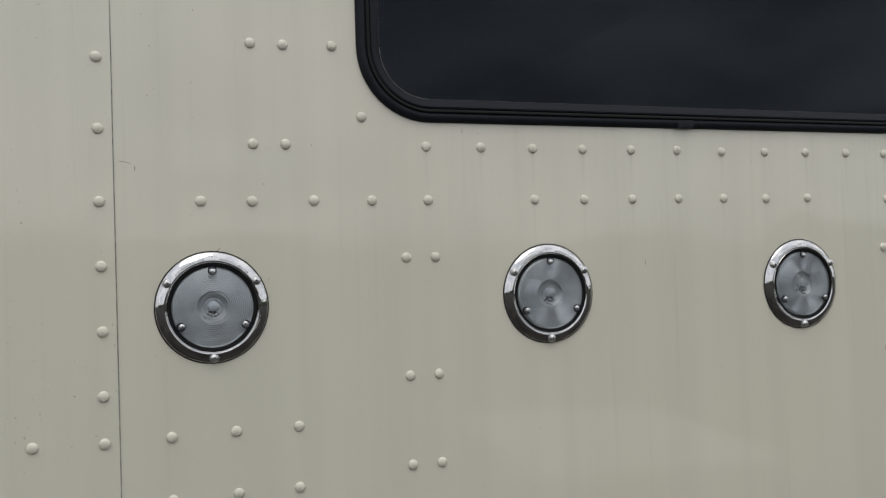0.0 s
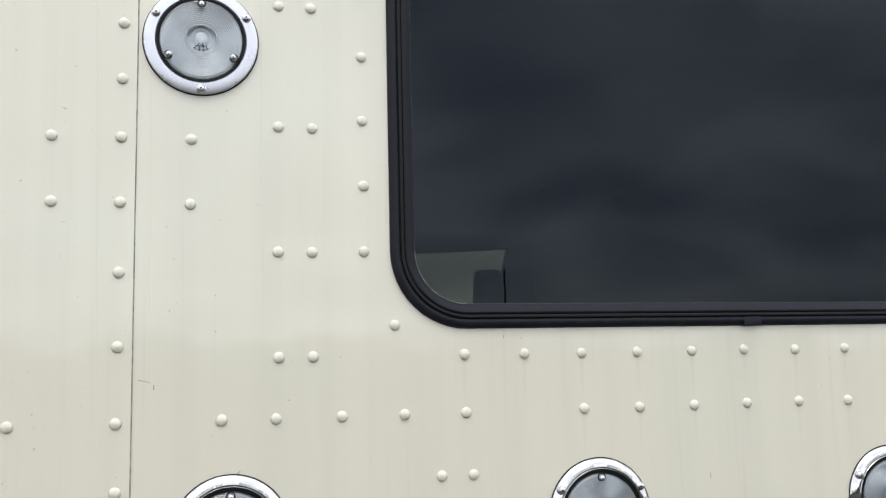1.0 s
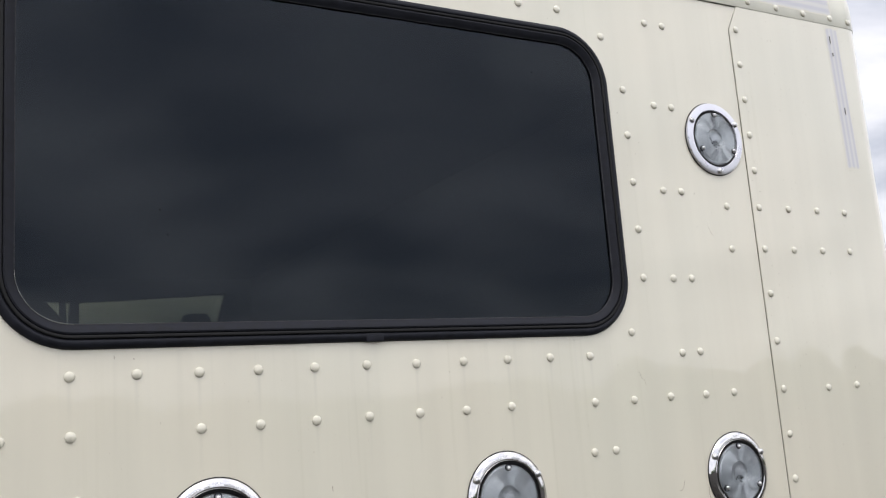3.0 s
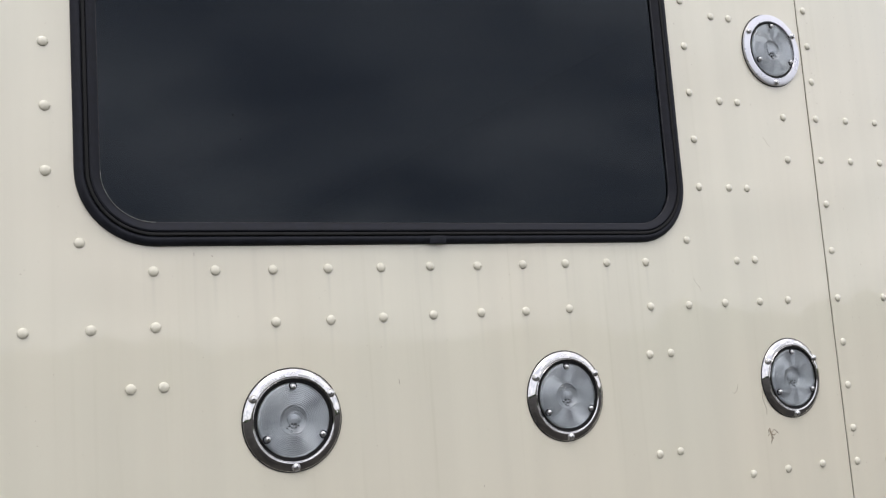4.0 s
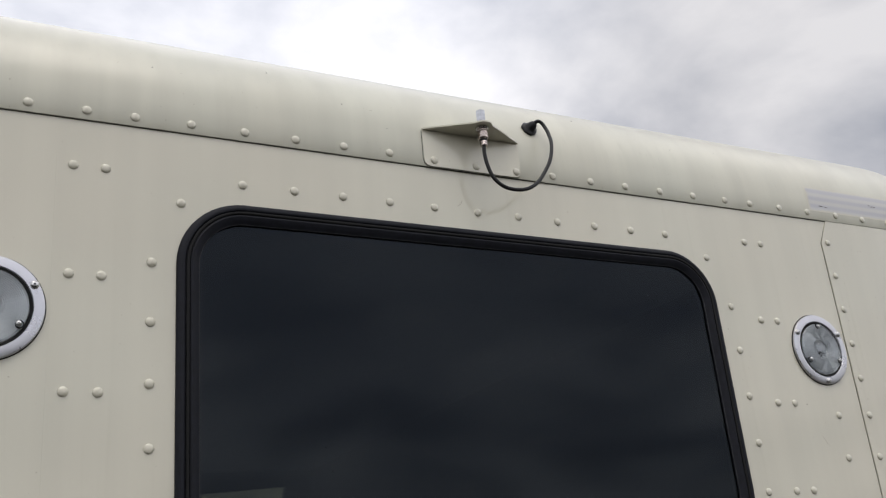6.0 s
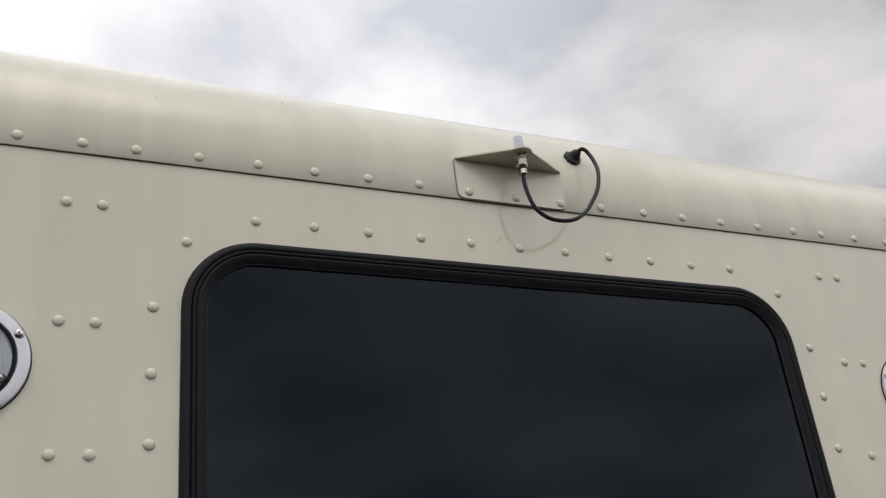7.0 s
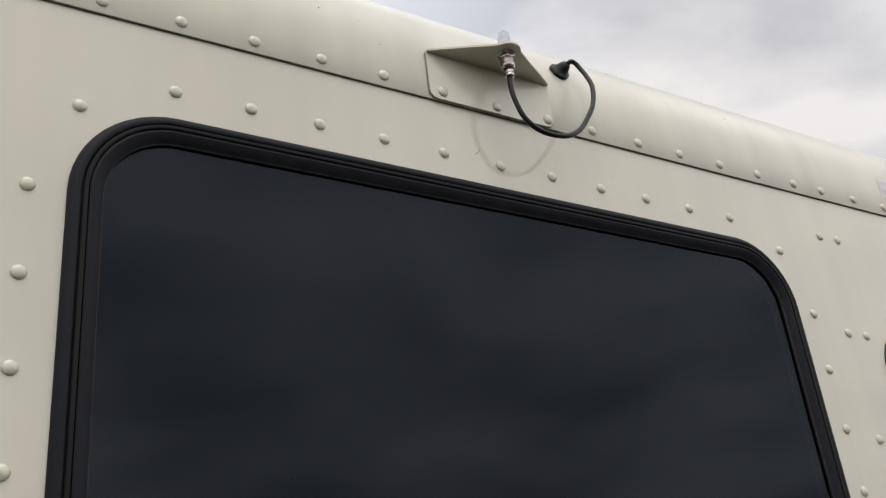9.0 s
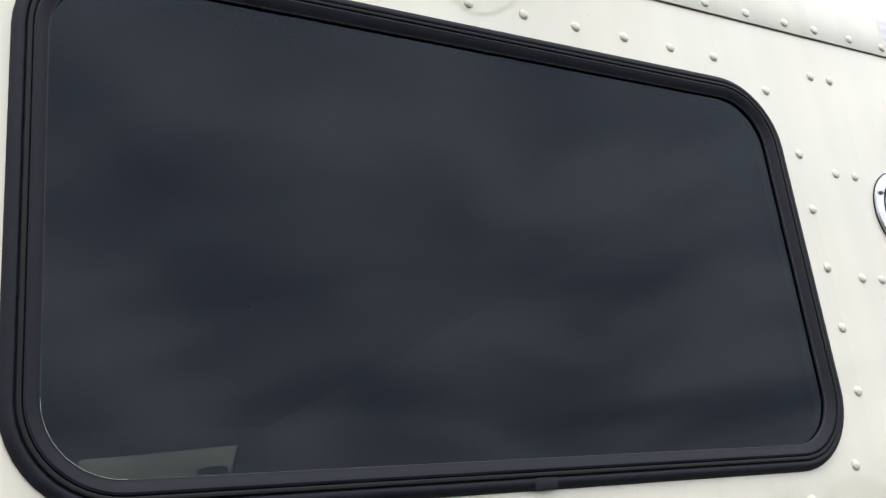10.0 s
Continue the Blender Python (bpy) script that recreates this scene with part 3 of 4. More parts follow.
def build_lamp(flat):
    """A clear lamp; flat: with a plain satin ring in place of the lettered domed one."""
    if flat:
        lamp = thing("round_lamp", "round clear lamp with a flat satin metal ring and black seal", "lamp", "clear lamps on the rear panel")
        prof = [(0.0690, 0.0), (0.0692, 0.0040), (0.0684, 0.0056), (0.0660, 0.0062), (0.0570, 0.0070), (0.0556, 0.0070), (0.0546, 0.0060), (0.0543, 0.0018)]
        flange = part("flange", lathe(prof, 72), M_SATIN, lamp, "flat satin metal ring")
    else:
        lamp = thing("round_lamp", "round clear lamp with a lettered chrome flange and black seal", "lamp", "clear lamps on the rear panel")
        prof = [(0.0692, 0.0), (0.0692, 0.0014), (0.0689, 0.0021), (0.0680, 0.0030), (0.0662, 0.0043), (0.0640, 0.0056), (0.0618, 0.0066), (0.0598, 0.0073), (0.0582, 0.0076),
                (0.0572, 0.0074), (0.0567, 0.0070), (0.0562, 0.0076), (0.0556, 0.0074), (0.0553, 0.0058), (0.0551, 0.0018)]
        flange = part("flange", lathe(prof, 72), M_CHROME, lamp, "polished chrome ring")
    part("backing_seal", lathe([(0.0700, 0.0), (0.0706, 0.0008), (0.0698, 0.0016), (0.066, 0.0016)], 48), M_BLACK, lamp)
    part("seal", lathe([(0.0553, 0.001), (0.0552, 0.0048), (0.0544, 0.0056), (0.0524, 0.0056), (0.0510, 0.0050), (0.0501, 0.001)], 64), M_BLACK, lamp, "black rubber ring")
    # low domed lens with fine rings and a bull's eye
    prof = [(0.0500, 0.0015), (0.0501, 0.0070), (0.0498, 0.0084), (0.0488, 0.0092)]
    r = 0.0476
    while r > 0.0226:
        base = 0.0092 + 0.0030 * (1 - (r / 0.0488) ** 2)
        prof += [(r, base + 0.00022), (r - 0.0006, base + 0.00030), (r - 0.0012, base + 0.00018), (r - 0.0018, base)]
        r -= 0.0024
    for r in (0.0210, 0.0164, 0.0114):
        prof += [(r, 0.0118), (r - 0.0004, 0.0130), (r - 0.0012, 0.0137), (r - 0.0022, 0.0137), (r - 0.0032, 0.0130), (r - 0.0037, 0.0119)]
    prof += [(0.0066, 0.0126), (0.0040, 0.0131), (0.0018, 0.0133), (0.0001, 0.0133)]
    lens = part("lens", lathe(prof, 64), M_LENS, lamp, "clear plastic lens with a bull's eye")
    lens.visible_shadow = False
    # silvered dish with turned grooves
    prof = [(0.0498, 0.0052)]
    r = 0.0494
    while r > 0.0205:
        prof += [(r, 0.0046), (r - 0.0006, 0.0048), (r - 0.0012, 0.0046), (r - 0.0018, 0.0043)]
        r -= 0.0024
    prof += [(0.0190, 0.0040), (0.0180, 0.0028), (0.0150, 0.0018), (0.0110, 0.0013), (0.0001, 0.0010)]
    part("reflector", lathe(prof, 64), M_REFL, lamp, "silvered reflector with turned grooves")
    bm = lathe([(0.0078, 0.0010), (0.0074, 0.0022), (0.0058, 0.0030), (0.0030, 0.0034), (0.0001, 0.0035)], 24)
    bulb = part("bulb", bm, M_BULB, lamp)
    for k, (x, z) in enumerate(((-0.0026, -0.0050), (0.0018, -0.0054), (-0.0066, -0.0084), (0.0062, -0.0088), (-0.0020, -0.0108), (0.0026, -0.0110))):
        w = 0.0011 if k < 2 else 0.0008
        part("filament_support", box(bmesh.new(), x - w, x + w, -0.0060, -0.0018, z - 0.0008, z + 0.0008), M_BLACK, bulb)
    s1, s2 = screw_mesh("screw", 0.0053, 0.0040), screw_mesh("screw", 0.0038, 0.0034)
    for a in (30, 150, 270):
        x, z = 0.0628 * math.cos(radians(a)), 0.0628 * math.sin(radians(a))
        part("screw_boss", lathe([(0.0062, 0.0036), (0.0060, 0.0066), (0.0056, 0.0070), (0.0048, 0.0070)], 20), M_SCREW, flange, m=pose(x, 0, z))
        part("screw", s1, M_STEEL, flange, m=pose(x, -0.0066, z, 0, a, 0))
    for a in (90, 210, 330):
        x, z = 0.0443 * math.cos(radians(a)), 0.0443 * math.sin(radians(a))
        part("screw_pocket", lathe([(0.0056, 0.0090), (0.0053, 0.0106), (0.0046, 0.0108), (0.0040, 0.0100)], 18), M_RUBBER, lens, m=pose(x * 1.035, 0, z * 1.035))
        part("screw", s2, M_STEEL, lens, m=pose(x, -0.0104, z, 0, a, 0))
    if flat:
        return lamp
    # raised lettering: one word and plain bars
    font = bpy.data.curves.new("lettering", "FONT")
    font.body, font.size, font.extrude, font.align_x, font.align_y = "TOP", 0.0056, 0.0003, "CENTER", "CENTER"
    tmp = bpy.data.objects.new("lettering", font)
    scene.collection.objects.link(tmp)
    me = bpy.data.meshes.new_from_object(tmp.evaluated_get(bpy.context.evaluated_depsgraph_get()))
    bpy.data.objects.remove(tmp)
    part("lettering", me, M_ENGRAVE, flange, m=pose(0, -0.0066, 0.0624, 68, 0, 0))
    bars = [mesh_of(box(bmesh.new(), -w, w, -0.0006, 0.0004, -0.0015, 0.0015, 0.0003), "lettering_bar") for w in (0.0009, 0.0013, 0.0018)]
    rnd = random.Random(8)
    for a0, a1 in ((44, 53), (55, 60), (62, 72), (74, 80), (100, 109), (111, 121), (123, 129), (131, 139)):
        a = a0
        while a < a1:
            k = rnd.randrange(3)
            part("lettering_bar", bars[k], M_ENGRAVE, flange, m=pose(0.0606 * math.cos(radians(a)), -0.0070, 0.0606 * math.sin(radians(a)), 0, 90 - a, 0))
            a += (2.4, 3.3, 4.2)[k]
    return lamp


LAMPS = [(-0.2907, -0.2055), (0.1767, -0.2060), (0.6186, -0.2078), (1.0967, -0.2124)]
UPPER_LAMPS = [(-0.3292, 0.3943), (1.1392, 0.3948)]
for places, flat in ((LAMPS, False), (UPPER_LAMPS, True)):
    lamp = build_lamp(flat)
    lamp.matrix_basis = pose(places[0][0], 0, ZB + places[0][1])
    for x, z in places[1:]:
        copy_thing(lamp, pose(x, 0, ZB + z))


# ---------------------------------------------------------------- aerial bracket and lead
def build_aerial():
    br = thing("aerial_bracket", "cream painted angle bracket with an aerial socket on the roof edge", "bracket")
    y = -0.0034
    outline = [(0.3075, 0.742), (0.3075, 0.690), (0.3085, 0.6825), (0.3125, 0.678), (0.320, 0.6765), (0.482, 0.6765), (0.4895, 0.678), (0.4935, 0.6825), (0.4945, 0.690), (0.4945, 0.742)]
    bm = bmesh.new()
    f = bm.faces.new([bm.verts.new((x, y, ZB + z)) for x, z in outline])
    r = bmesh.ops.extrude_face_region(bm, geom=[f])
    for v in r["geom"]:
        if isinstance(v, bmesh.types.BMVert):
            v.co.y = y - 0.0028
    part("back_plate", bm, M_PAINT, br)
    edge = [(0.3070, 0.741), (0.3070, 0.690), (0.3080, 0.6825), (0.3122, 0.6776), (0.320, 0.6760), (0.400, 0.6760), (0.482, 0.6760), (0.4898, 0.6776), (0.4940, 0.6825), (0.4950, 0.690), (0.4950, 0.741)]
    part("edge_sealant", tube([(x, y - 0.0006, ZB + z) for x, z in edge], 0.0007, 6), M_SEAL, br, "grey sealant bead")
    # shelf: a rounded triangle bent forwards
    tip = [(0.401 + 0.018 * math.cos(radians(a)), -0.046 + 0.018 * math.sin(radians(a))) for a in range(205, 336, 13)]
    outline = [(0.3075, y), (0.3085, y - 0.006)] + tip + [(0.4935, y - 0.006), (0.4945, y)]
    bm = bmesh.new()
    f = bm.faces.new([bm.verts.new((x, yy, ZB + 0.742)) for x, yy in outline])
    r = bmesh.ops.extrude_face_region(bm, geom=[f])
    for v in r["geom"]:
        if isinstance(v, bmesh.types.BMVert):
            v.co.z += 0.0028
    part("shelf", bm, M_PAINT, br)

    def turned(name, prof, mat, segs=24, label=""):
        rings = [[(0.404 + r * math.cos(a), -0.041 + r * math.sin(a), ZB + z) for a in (2 * math.pi * k / segs for k in range(segs))] for r, z in prof]
        return part(name, loft(rings, cap=True), mat, br, label)

    turned("stud", [(0.0083, 0.7448), (0.0083, 0.7715), (0.0078, 0.7740), (0.0040, 0.7740), (0.0040, 0.768)], M_ZINC, 6, "bright hexagonal stud")
    turned("lock_washer", [(0.0112, 0.7418), (0.0115, 0.7412), (0.0115, 0.7402), (0.0110, 0.7398)], M_STEEL, 24, "dull steel washer")
    turned("nut", [(0.0092, 0.7399), (0.0096, 0.7394), (0.0096, 0.7362), (0.0090, 0.7352)], M_BRASS, 6, "nickel hexagonal nut")
    prof = [(0.0082, 0.7354)]
    for k in range(4):                       # turned threads
        z = 0.7346 - 0.0021 * k
        prof += [(0.0087, z), (0.0087, z - 0.0012), (0.0083, z - 0.0014), (0.0083, z - 0.0018)]
    turned("socket", prof + [(0.0088, 0.7262), (0.0090, 0.7252), (0.0090, 0.7222), (0.0080, 0.7210), (0.0074, 0.7196)], M_BRASS, 24, "nickel socket")
    turned("washer", [(0.0064, 0.7200), (0.0066, 0.7194), (0.0066, 0.7170), (0.0060, 0.7164)], M_CABLE)
    turned("ferrule", [(0.0062, 0.7168), (0.0067, 0.7162), (0.0067, 0.7132), (0.0062, 0.7128), (0.0062, 0.7120), (0.0066, 0.7114), (0.0066, 0.7085), (0.0052, 0.7070)], M_BRASS)
    lead = thing("aerial_lead", "black looped cable from the bracket into a rubber grommet", "cable")
    pts = [(0.4045, -0.0412, 0.712), (0.4025, -0.0420, 0.695), (0.4045, -0.0440, 0.672), (0.4120, -0.0470, 0.648), (0.4280, -0.0500, 0.633), (0.4500, -0.0510, 0.6295),
           (0.4740, -0.0500, 0.6345), (0.4980, -0.0470, 0.650), (0.5180, -0.0440, 0.674), (0.5352, -0.0420, 0.702), (0.5465, -0.0358, 0.736), (0.5530, -0.0220, 0.765),
           (0.5535, -0.0135, 0.782), (0.5495, -0.0105, 0.7915), (0.5430, -0.0095, 0.7940), (0.5380, -0.0060, 0.7910)]
    part("cable", tube([(x, yy, ZB + z) for x, yy, z in spline(pts, 6)], 0.0033, 10), M_CABLE, lead)
    # grommet: a wavy flange on the roof and a boot drawn over to the cable
    n = Vector((0, -0.94, 0.34)).normalized()
    q = Vector((0, -1, 0)).rotation_difference(n).to_matrix().to_4x4()
    rings = []
    for rad, h, wavy in ((0.0140, -0.003, 0.0), (0.0150, 0.0008, 0.05), (0.0147, 0.0028, 0.05), (0.0122, 0.0042, 0.03), (0.0098, 0.0064, 0.02),
                         (0.0084, 0.0098, 0.01), (0.0068, 0.0132, 0.0), (0.0050, 0.0152, 0.0), (0.0036, 0.0160, 0.0)):
        lean = max(0.0, h) / 0.016
        ring = []
        for k in range(28):
            a = 2 * math.pi * k / 28
            w = rad * (1 + wavy * math.sin(3 * a + 0.6) + 0.6 * wavy * math.sin(7 * a))
            ring.append((w * math.cos(a) + 0.0046 * lean, -h, w * math.sin(a) + 0.0020 * lean))
        rings.append(ring)
    part("grommet", loft(rings, cap=True), M_CABLE, lead, "black rubber grommet with a wavy flange", Matrix.Translation((0.5330, 0.0075, ZB + 0.7845)) @ q)


build_aerial()


# ---------------------------------------------------------------- tape remains
def build_tape():
    """Strips on the roof edge and on the corner sheet."""
    def strip(name, rows, label):
        bm = bmesh.new()
        uv = bm.loops.layers.uv.new("UVMap")
        vs = [[bm.verts.new(p) for p in row] for row in rows]
        n, k = len(vs), len(vs[0])
        for i in range(n - 1):
            for j in range(k - 1):
                f = bm.faces.new((vs[i][j], vs[i][j + 1], vs[i + 1][j + 1], vs[i + 1][j]))
                for lp, (a, b) in zip(f.loops, ((i, j), (i, j + 1), (i + 1, j + 1), (i + 1, j))):
                    lp[uv].uv = (b / (k - 1), a / (n - 1))
        ob = part(name, bm, M_TAPE)
        return tagged(ob, label, "tape", "tape remains")

    rows = []
    for i in range(9):
        inset, z = roof_at(0.020 + 0.056 * i / 8)
        rows.append([(1.203 + 0.325 * j / 12, -0.0032 + inset - 0.00015, z) for j in range(13)])
    a = strip("tape_strip", rows, "worn whitish tape stuck along the cream roof edge")
    rows = []
    for i in range(7):
        x = 1.500 + 0.040 * i / 6
        rows.append([(x + 0.001 * j, -0.00236, ZB + 0.672 - 0.312 * j / 8) for j in range(9)])
    b = strip("tape_strip", rows, "worn whitish tape running down the cream corner sheet")
    for x, z, w, h in ((1.235, 0.7085, 0.010, 0.0011), (1.252, 0.7075, 0.005, 0.0010), (1.392, 0.7265, 0.003, 0.0018), (1.400, 0.7250, 0.004, 0.0014), (1.408, 0.7245, 0.005, 0.0011)):
        part("dark_fleck", box(bmesh.new(), x, x + w, -0.0040, -0.0030, ZB + z, ZB + z + h), M_GAP, a)
    for x, z, w, h in ((1.512, 0.634, 0.0012, 0.016), (1.5145, 0.607, 0.0014, 0.007), (1.526, 0.480, 0.0012, 0.013)):
        part("dark_fleck", box(bmesh.new(), x, x + w, -0.0038, -0.0028, ZB + z, ZB + z + h), M_GAP, b)


build_tape()


# ---------------------------------------------------------------- seats inside
def build_seat(x, y, lift):
    seat = thing("driver_seat", "dark fabric van seat with a headrest, seen through the glass", "seat", m=pose(x, y, ZLOW + 0.06))
    h = ZB - ZLOW - 0.06 + lift
    part("seat_base", box(bmesh.new(), -0.22, 0.22, -0.25, 0.25, 0.0, 0.35, 0.03), M_BLACK, seat)
    part("cushion", box(bmesh.new(), -0.25, 0.25, -0.28, 0.28, 0.34, 0.50, 0.05), M_SEAT, seat)
    rings = []
    for k, (z, w, d) in enumerate(((0.48, 0.24, 0.07), (0.75, 0.26, 0.07), (h + 0.10, 0.21, 0.06), (h + 0.16, 0.15, 0.05))):
        rings.append([(px, -0.25 - 0.10 * k / 3 + py, z) for px, py in round_rect(-w, w, -d, d, 0.04, 4)])
    part("backrest", loft(rings, cap=True), M_SEAT, seat)
    rings = []
    for z, xa, xb in ((0.20, -0.069, 0.076), (0.30, -0.067, 0.077), (0.38, -0.063, 0.074), (0.425, -0.060, 0.064), (0.447, -0.057, 0.055), (0.456, -0.048, 0.046)):
        rings.append([(px, -0.33 + py, h + z) for px, py in round_rect(xa, xb, -0.05, 0.05, 0.03, 4)])
    part("headrest", loft(rings, cap=True), M_SEAT, seat)
    for sx in (-0.04, 0.04):
        part("headrest_post", tube([(sx, -0.33, h + 0.12), (sx, -0.33, h + 0.24)], 0.006, 8), M_STEEL, seat)


build_seat(0.958, 3.33, 0.0)


# ---------------------------------------------------------------- wheels
def build_wheels():
    prof = [(0.20, -0.09), (0.33, -0.10), (0.36, -0.07), (0.365, 0.0), (0.36, 0.07), (0.33, 0.10), (0.20, 0.09)]
    first = None
    for x in (X0 + 0.14, X1 - 0.14):
        for y in (0.95, 3.2):
            if first is None:
                first = (mesh_of(lathe(prof, 32), "wheel"), mesh_of(lathe([(0.21, -0.085), (0.20, 0.02), (0.10, 0.03), (0.09, 0.07), (0.001, 0.07)], 24), "rim"))
            w = part("wheel", first[0], M_TYRE, coach, "black rubber tyre", pose(x, y, 0.365, 0, 0, 90))
            part("rim", first[1], M_RIM, w)


build_wheels()


# ---------------------------------------------------------------- scuffs
def build_scuffs():
    lines = [
        (rear_panel, [(-0.3975, -0.0230), (-0.3920, -0.0236), (-0.3870, -0.0250), (-0.3835, -0.0264)], 0.0004),
        (rear_panel, [(-0.3795, -0.0285), (-0.3795, -0.0345)], 0.0007),
        (rear_panel, [(1.0265, -0.228), (1.0255, -0.240), (1.0280, -0.252), (1.0320, -0.262), (1.0310, -0.272)], 0.0005),
        (rear_panel, [(1.0300, -0.303), (1.0340, -0.296), (1.0370, -0.304), (1.0440, -0.299), (1.0530, -0.306)], 0.0008),
        (rear_panel, [(1.0340, -0.296), (1.0365, -0.312), (1.0345, -0.322)], 0.0007),
        (rear_panel, [(1.0290, -0.309), (1.0350, -0.3045), (1.0420, -0.3085), (1.0470, -0.3060)], 0.0009),
        (rear_panel, [(1.0310, -0.2985), (1.0375, -0.3075), (1.0410, -0.3150)], 0.0008),
        (rear_panel, [(1.0365, -0.3010), (1.0385, -0.3110), (1.0370, -0.3190)], 0.0007),
        (rear_panel, [(0.9725, -0.215), (0.9700, -0.224), (0.9640, -0.230), (0.9585, -0.229)], 0.0004),
        (rear_panel, [(1.0960, 0.226), (1.1010, 0.222), (1.1045, 0.214), (1.1100, 0.210)], 0.00025),
        (rear_panel, [(0.9000, -0.030), (0.9040, -0.040), (0.9100, -0.044), (0.9115, -0.052)], 0.00028),
        (rear_panel, [(0.3660, 0.612), (0.3720, 0.617), (0.3745, 0.622)], 0.0005),
    ]
    lines += [(rear_panel, [(-0.2840, -0.1380), (-0.2822, -0.1345), (-0.2795, -0.1322)], 0.0006),
              (rear_panel, [(0.3378, -0.1625), (0.3384, -0.1700)], 0.0005), (rear_panel, [(-0.2240, -0.0505), (-0.2205, -0.0512)], 0.0004),
              (rear_panel, [(0.0531, 0.0245), (0.0529, 0.0205)], 0.0005)]
    for x, z in ((-0.368, 0.160), (-0.3053, 0.1693), (-0.3590, 0.1212), (-0.3102, 0.0774), (-0.3633, 0.0591), (-0.3096, 0.0338), (-0.1592, 0.001), (0.4633, -0.327), (1.0741, 0.288), (0.0769, 0.0207)):
        lines.append((rear_panel, [(x, z), (x + 0.0006, z - 0.0016)], 0.0007))
    for owner, pts, w in lines:
        part("scuff", tube([(p.x, 0.0, ZB + p.y) for p in spline([(a, b, 0) for a, b in pts], 4)], w * 0.8, 5), M_MARK, owner)


build_scuffs()


def build_roof_specks():
    for x, s, r in ((0.052, 0.150, 0.0010), (0.170, 0.096, 0.0008), (0.655, 0.170, 0.0011), (0.600, 0.215, 0.0012), (-0.130, 0.110, 0.0009), (0.865, 0.120, 0.0008), (0.245, 0.060, 0.0007)):
        inset, z = roof_at(s)
        part("dirt_speck", lathe([(r, 0.0), (r * 0.7, 0.0005), (0.0001, 0.0006)], 8), M_GAP, roof, m=pose(x, -0.0032 + inset, z))


build_roof_specks()


def build_creases():
    """Shallow upright ridges pressed into the sheets beside the left seam."""
    for owner, xa, xb, y, w in ((left_corner, -0.4545, -0.4425, -0.0022, 0.0016), (rear_panel, -0.3910, -0.3845, 0.0, 0.0013), (rear_panel, -0.2560, -0.2530, 0.0, 0.0010)):
        bm = tube([(xa + (xb - xa) * (0.62 - z) / 0.62, 0.0, ZB + z) for z in (0.62, 0.45, 0.3, 0.15, 0.0, -0.05)], [w, w, w, w, w * 0.8, w * 0.2], 8)
        for v in bm.verts:
            v.co.y = y + v.co.y * 0.10
        part("crease", bm, M_PAINT, owner)


build_creases()


# ---------------------------------------------------------------- rivets
def rivet_mesh():
    prof = [(0.0070, 0.0), (0.0069, 0.0008), (0.0062, 0.0020), (0.0047, 0.0029), (0.0025, 0.0035), (0.0003, 0.0037)]
    return mesh_of(lathe(prof, 12), "rivet", angle=60)


RIVET = rivet_mesh()


def rivets(owner, places, y=0.0):
    rnd = random.Random(len(places))
    for x, z in places:
        part("rivet", RIVET, M_PAINT, owner, m=pose(x + rnd.uniform(-0.0006, 0.0006), y, ZB + z + rnd.uniform(-0.0006, 0.0006), rnd.uniform(-2, 2), 0, rnd.uniform(-2, 2)))


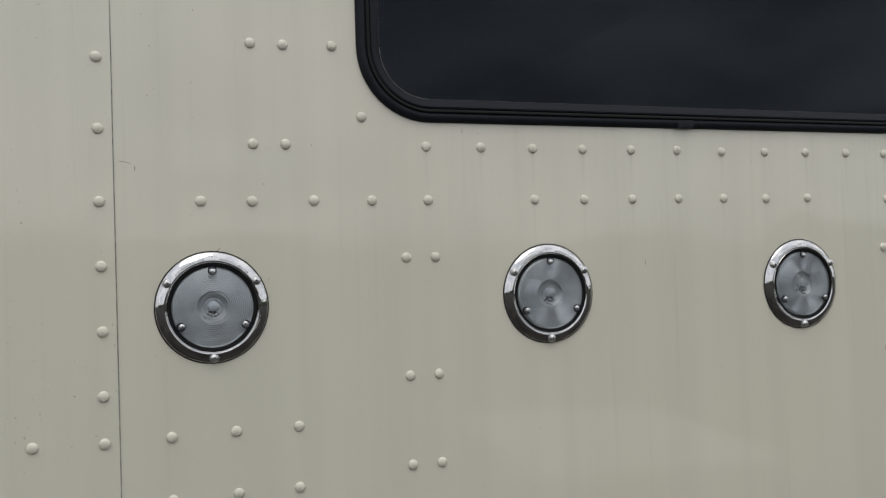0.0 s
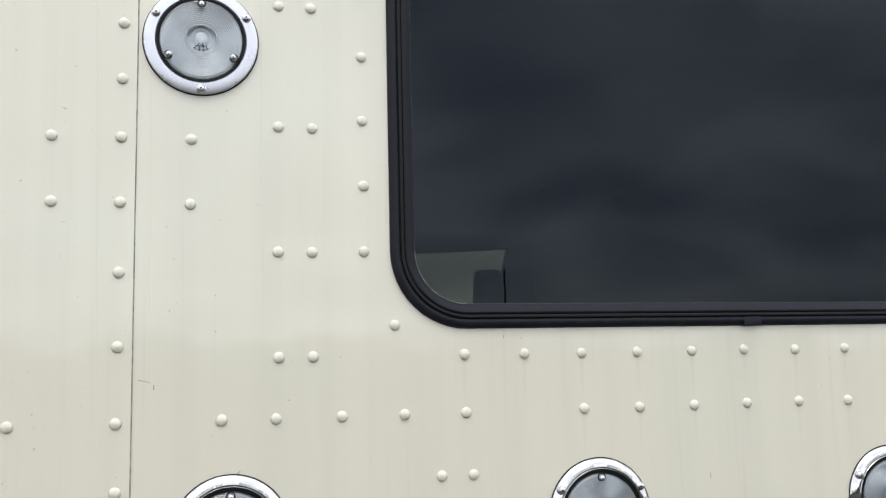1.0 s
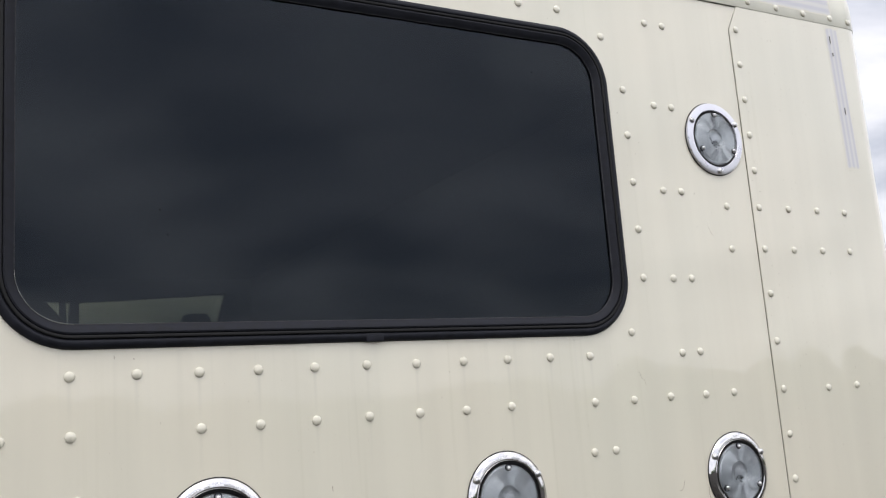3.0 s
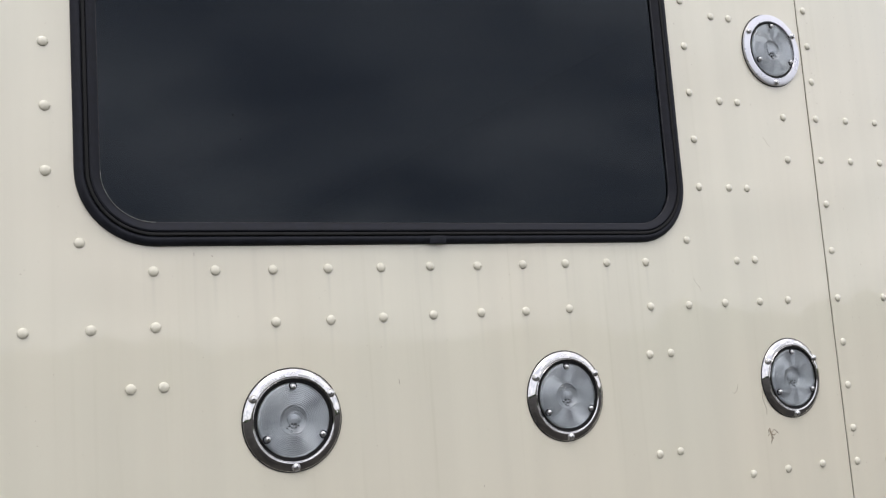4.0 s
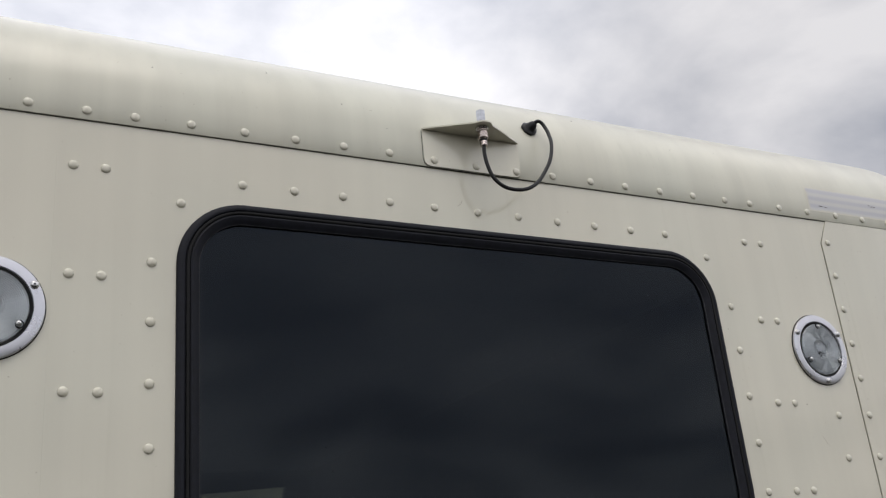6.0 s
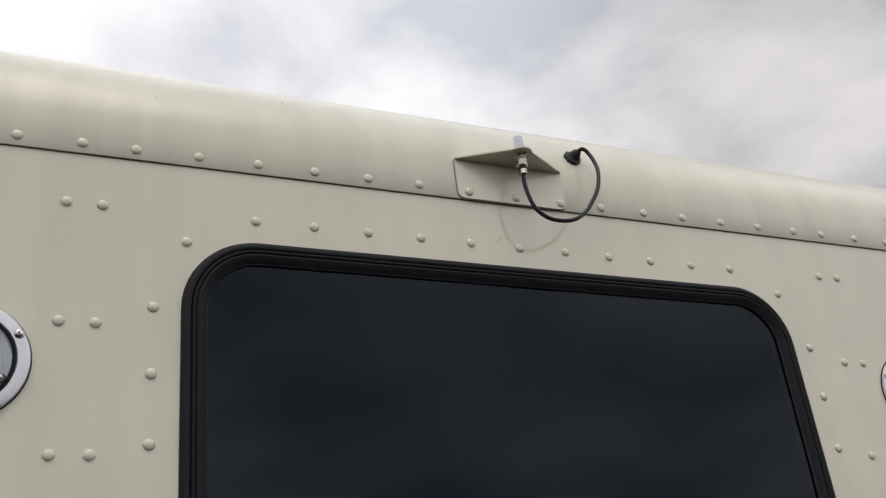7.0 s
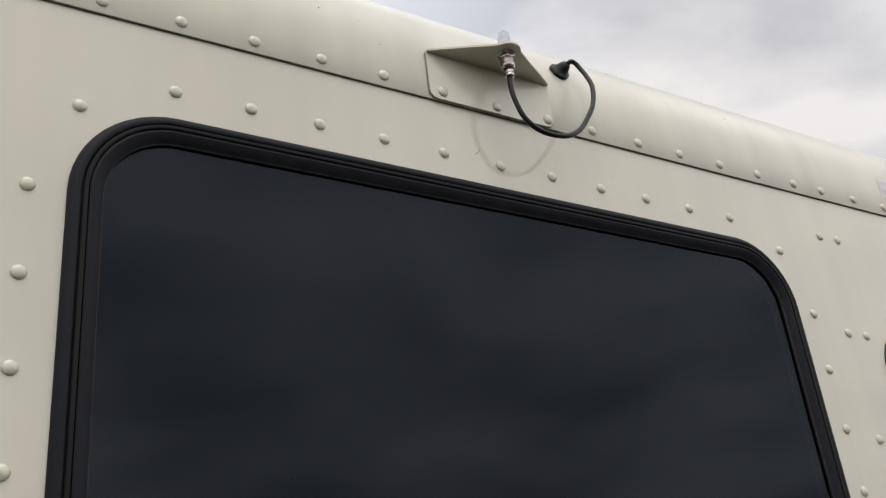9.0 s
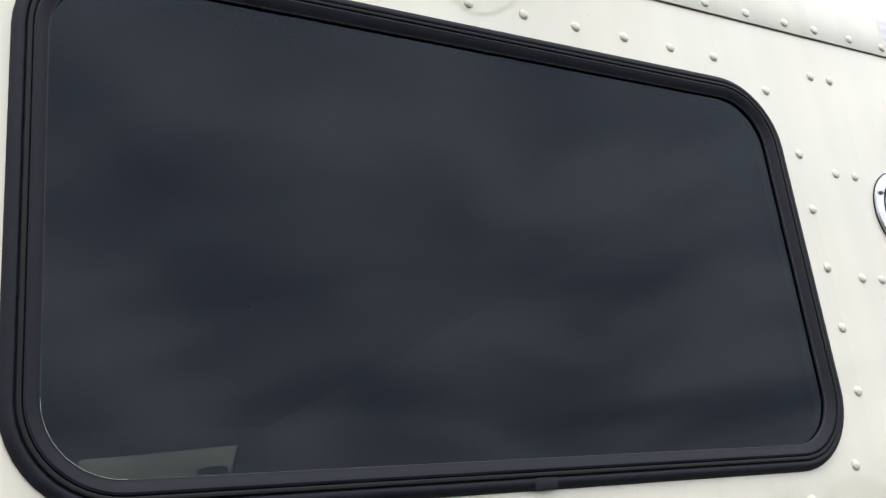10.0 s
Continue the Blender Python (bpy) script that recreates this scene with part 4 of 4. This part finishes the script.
def build_rivets():
    PITCH = 0.08
    p = [(PITCH * k, 0.0) for k in range(11)]                                   # under the window
    p += [(0.0015 + PITCH * k, 0.604) for k in range(11)]                       # over it
    p += [(-0.0897, 0.0382), (0.8930, 0.0370), (-0.0883, 0.5646), (0.8939, 0.5658)]
    p += [(x, 0.4710 - 0.0850 * k) for x in (-0.1280, 0.9321) for k in range(5)]
    p += [(PITCH * k, -0.0727) for k in range(2, 9)]
    p += [(x, -0.0728) for x in (-0.3022, -0.2374, -0.1576, -0.0788, 0.0003)] + [(x, -0.0747) for x in (0.8011, 0.8830, 0.9631, 1.0444, 1.1119)]
    p += [(x, z) for x in (-0.2345, -0.1926) for z in (0.6055, 0.4470, 0.2888, 0.1305, 0.0010)]
    p += [(x, z) for x in (1.0006, 1.0433) for z in (0.6066, 0.4478, 0.2887, 0.1298, -0.0002)]
    p += [(x, z) for x in (-0.0336, 0.0080) for z in (-0.1503, -0.3091, -0.4278)]
    p += [(x, z) for x in (0.7905, 0.8338) for z in (-0.1532, -0.3151)]
    p += [(-0.3405, 0.2680), (-0.3405, 0.1882), (1.1523, 0.2666), (1.1523, 0.1863)]
    p += [(x, -0.3626) for x in (-0.3440, -0.2655, -0.1854)] + [(x, -0.4404) for x in (-0.3440, -0.2642, -0.1864)]
    p += [(x, -0.3690) for x in (0.9860, 1.0671, 1.1501)]
    rivets(rear_panel, p)
    left = [(-0.4210, z) for z in (0.6258, 0.5534, 0.4818, 0.4104, 0.3405, 0.2674, 0.1883, 0.1035, 0.0158, -0.0726, -0.1510, -0.2295, -0.3076, -0.3643)]
    left += [(-0.4994, 0.2674), (-0.4985, 0.1877), (-0.5377, -0.0726), (-0.5016, -0.3622)]
    rivets(left_corner, left, -0.0022)
    right = [(1.2350, z) for z in (0.6258, 0.5534, 0.4818, 0.4102, 0.3398, 0.2668, 0.1877, 0.1028, 0.0138, -0.0748, -0.1557, -0.2353, -0.3134, -0.3737)]
    right += [(x, z) for x in (1.3145, 1.3956, 1.4766) for z in (0.2673, 0.1869)] + [(1.3570, -0.0779), (1.4385, -0.0763), (1.3155, -0.3762), (1.3989, -0.3761)]
    rivets(right_corner, right, -0.0022)
    top = [-0.3785, -0.2976, -0.2207, -0.1545, -0.0747] + [0.0054 + 0.0801 * k for k in range(4)] + [0.5628, 0.6449, 0.7246, 0.8053, 0.8859, 0.9674, 1.0341, 1.1151, 1.1955, 1.2781, 1.3590, 1.4391, 1.5208, 1.578]
    rivets(roof, [(x, 0.6905) for x in top], -0.0032)
    rivets(bpy.data.objects["aerial_bracket"], [(0.326, 0.6875), (0.4051, 0.6870), (0.4858, 0.6875)], -0.0060)


build_rivets()
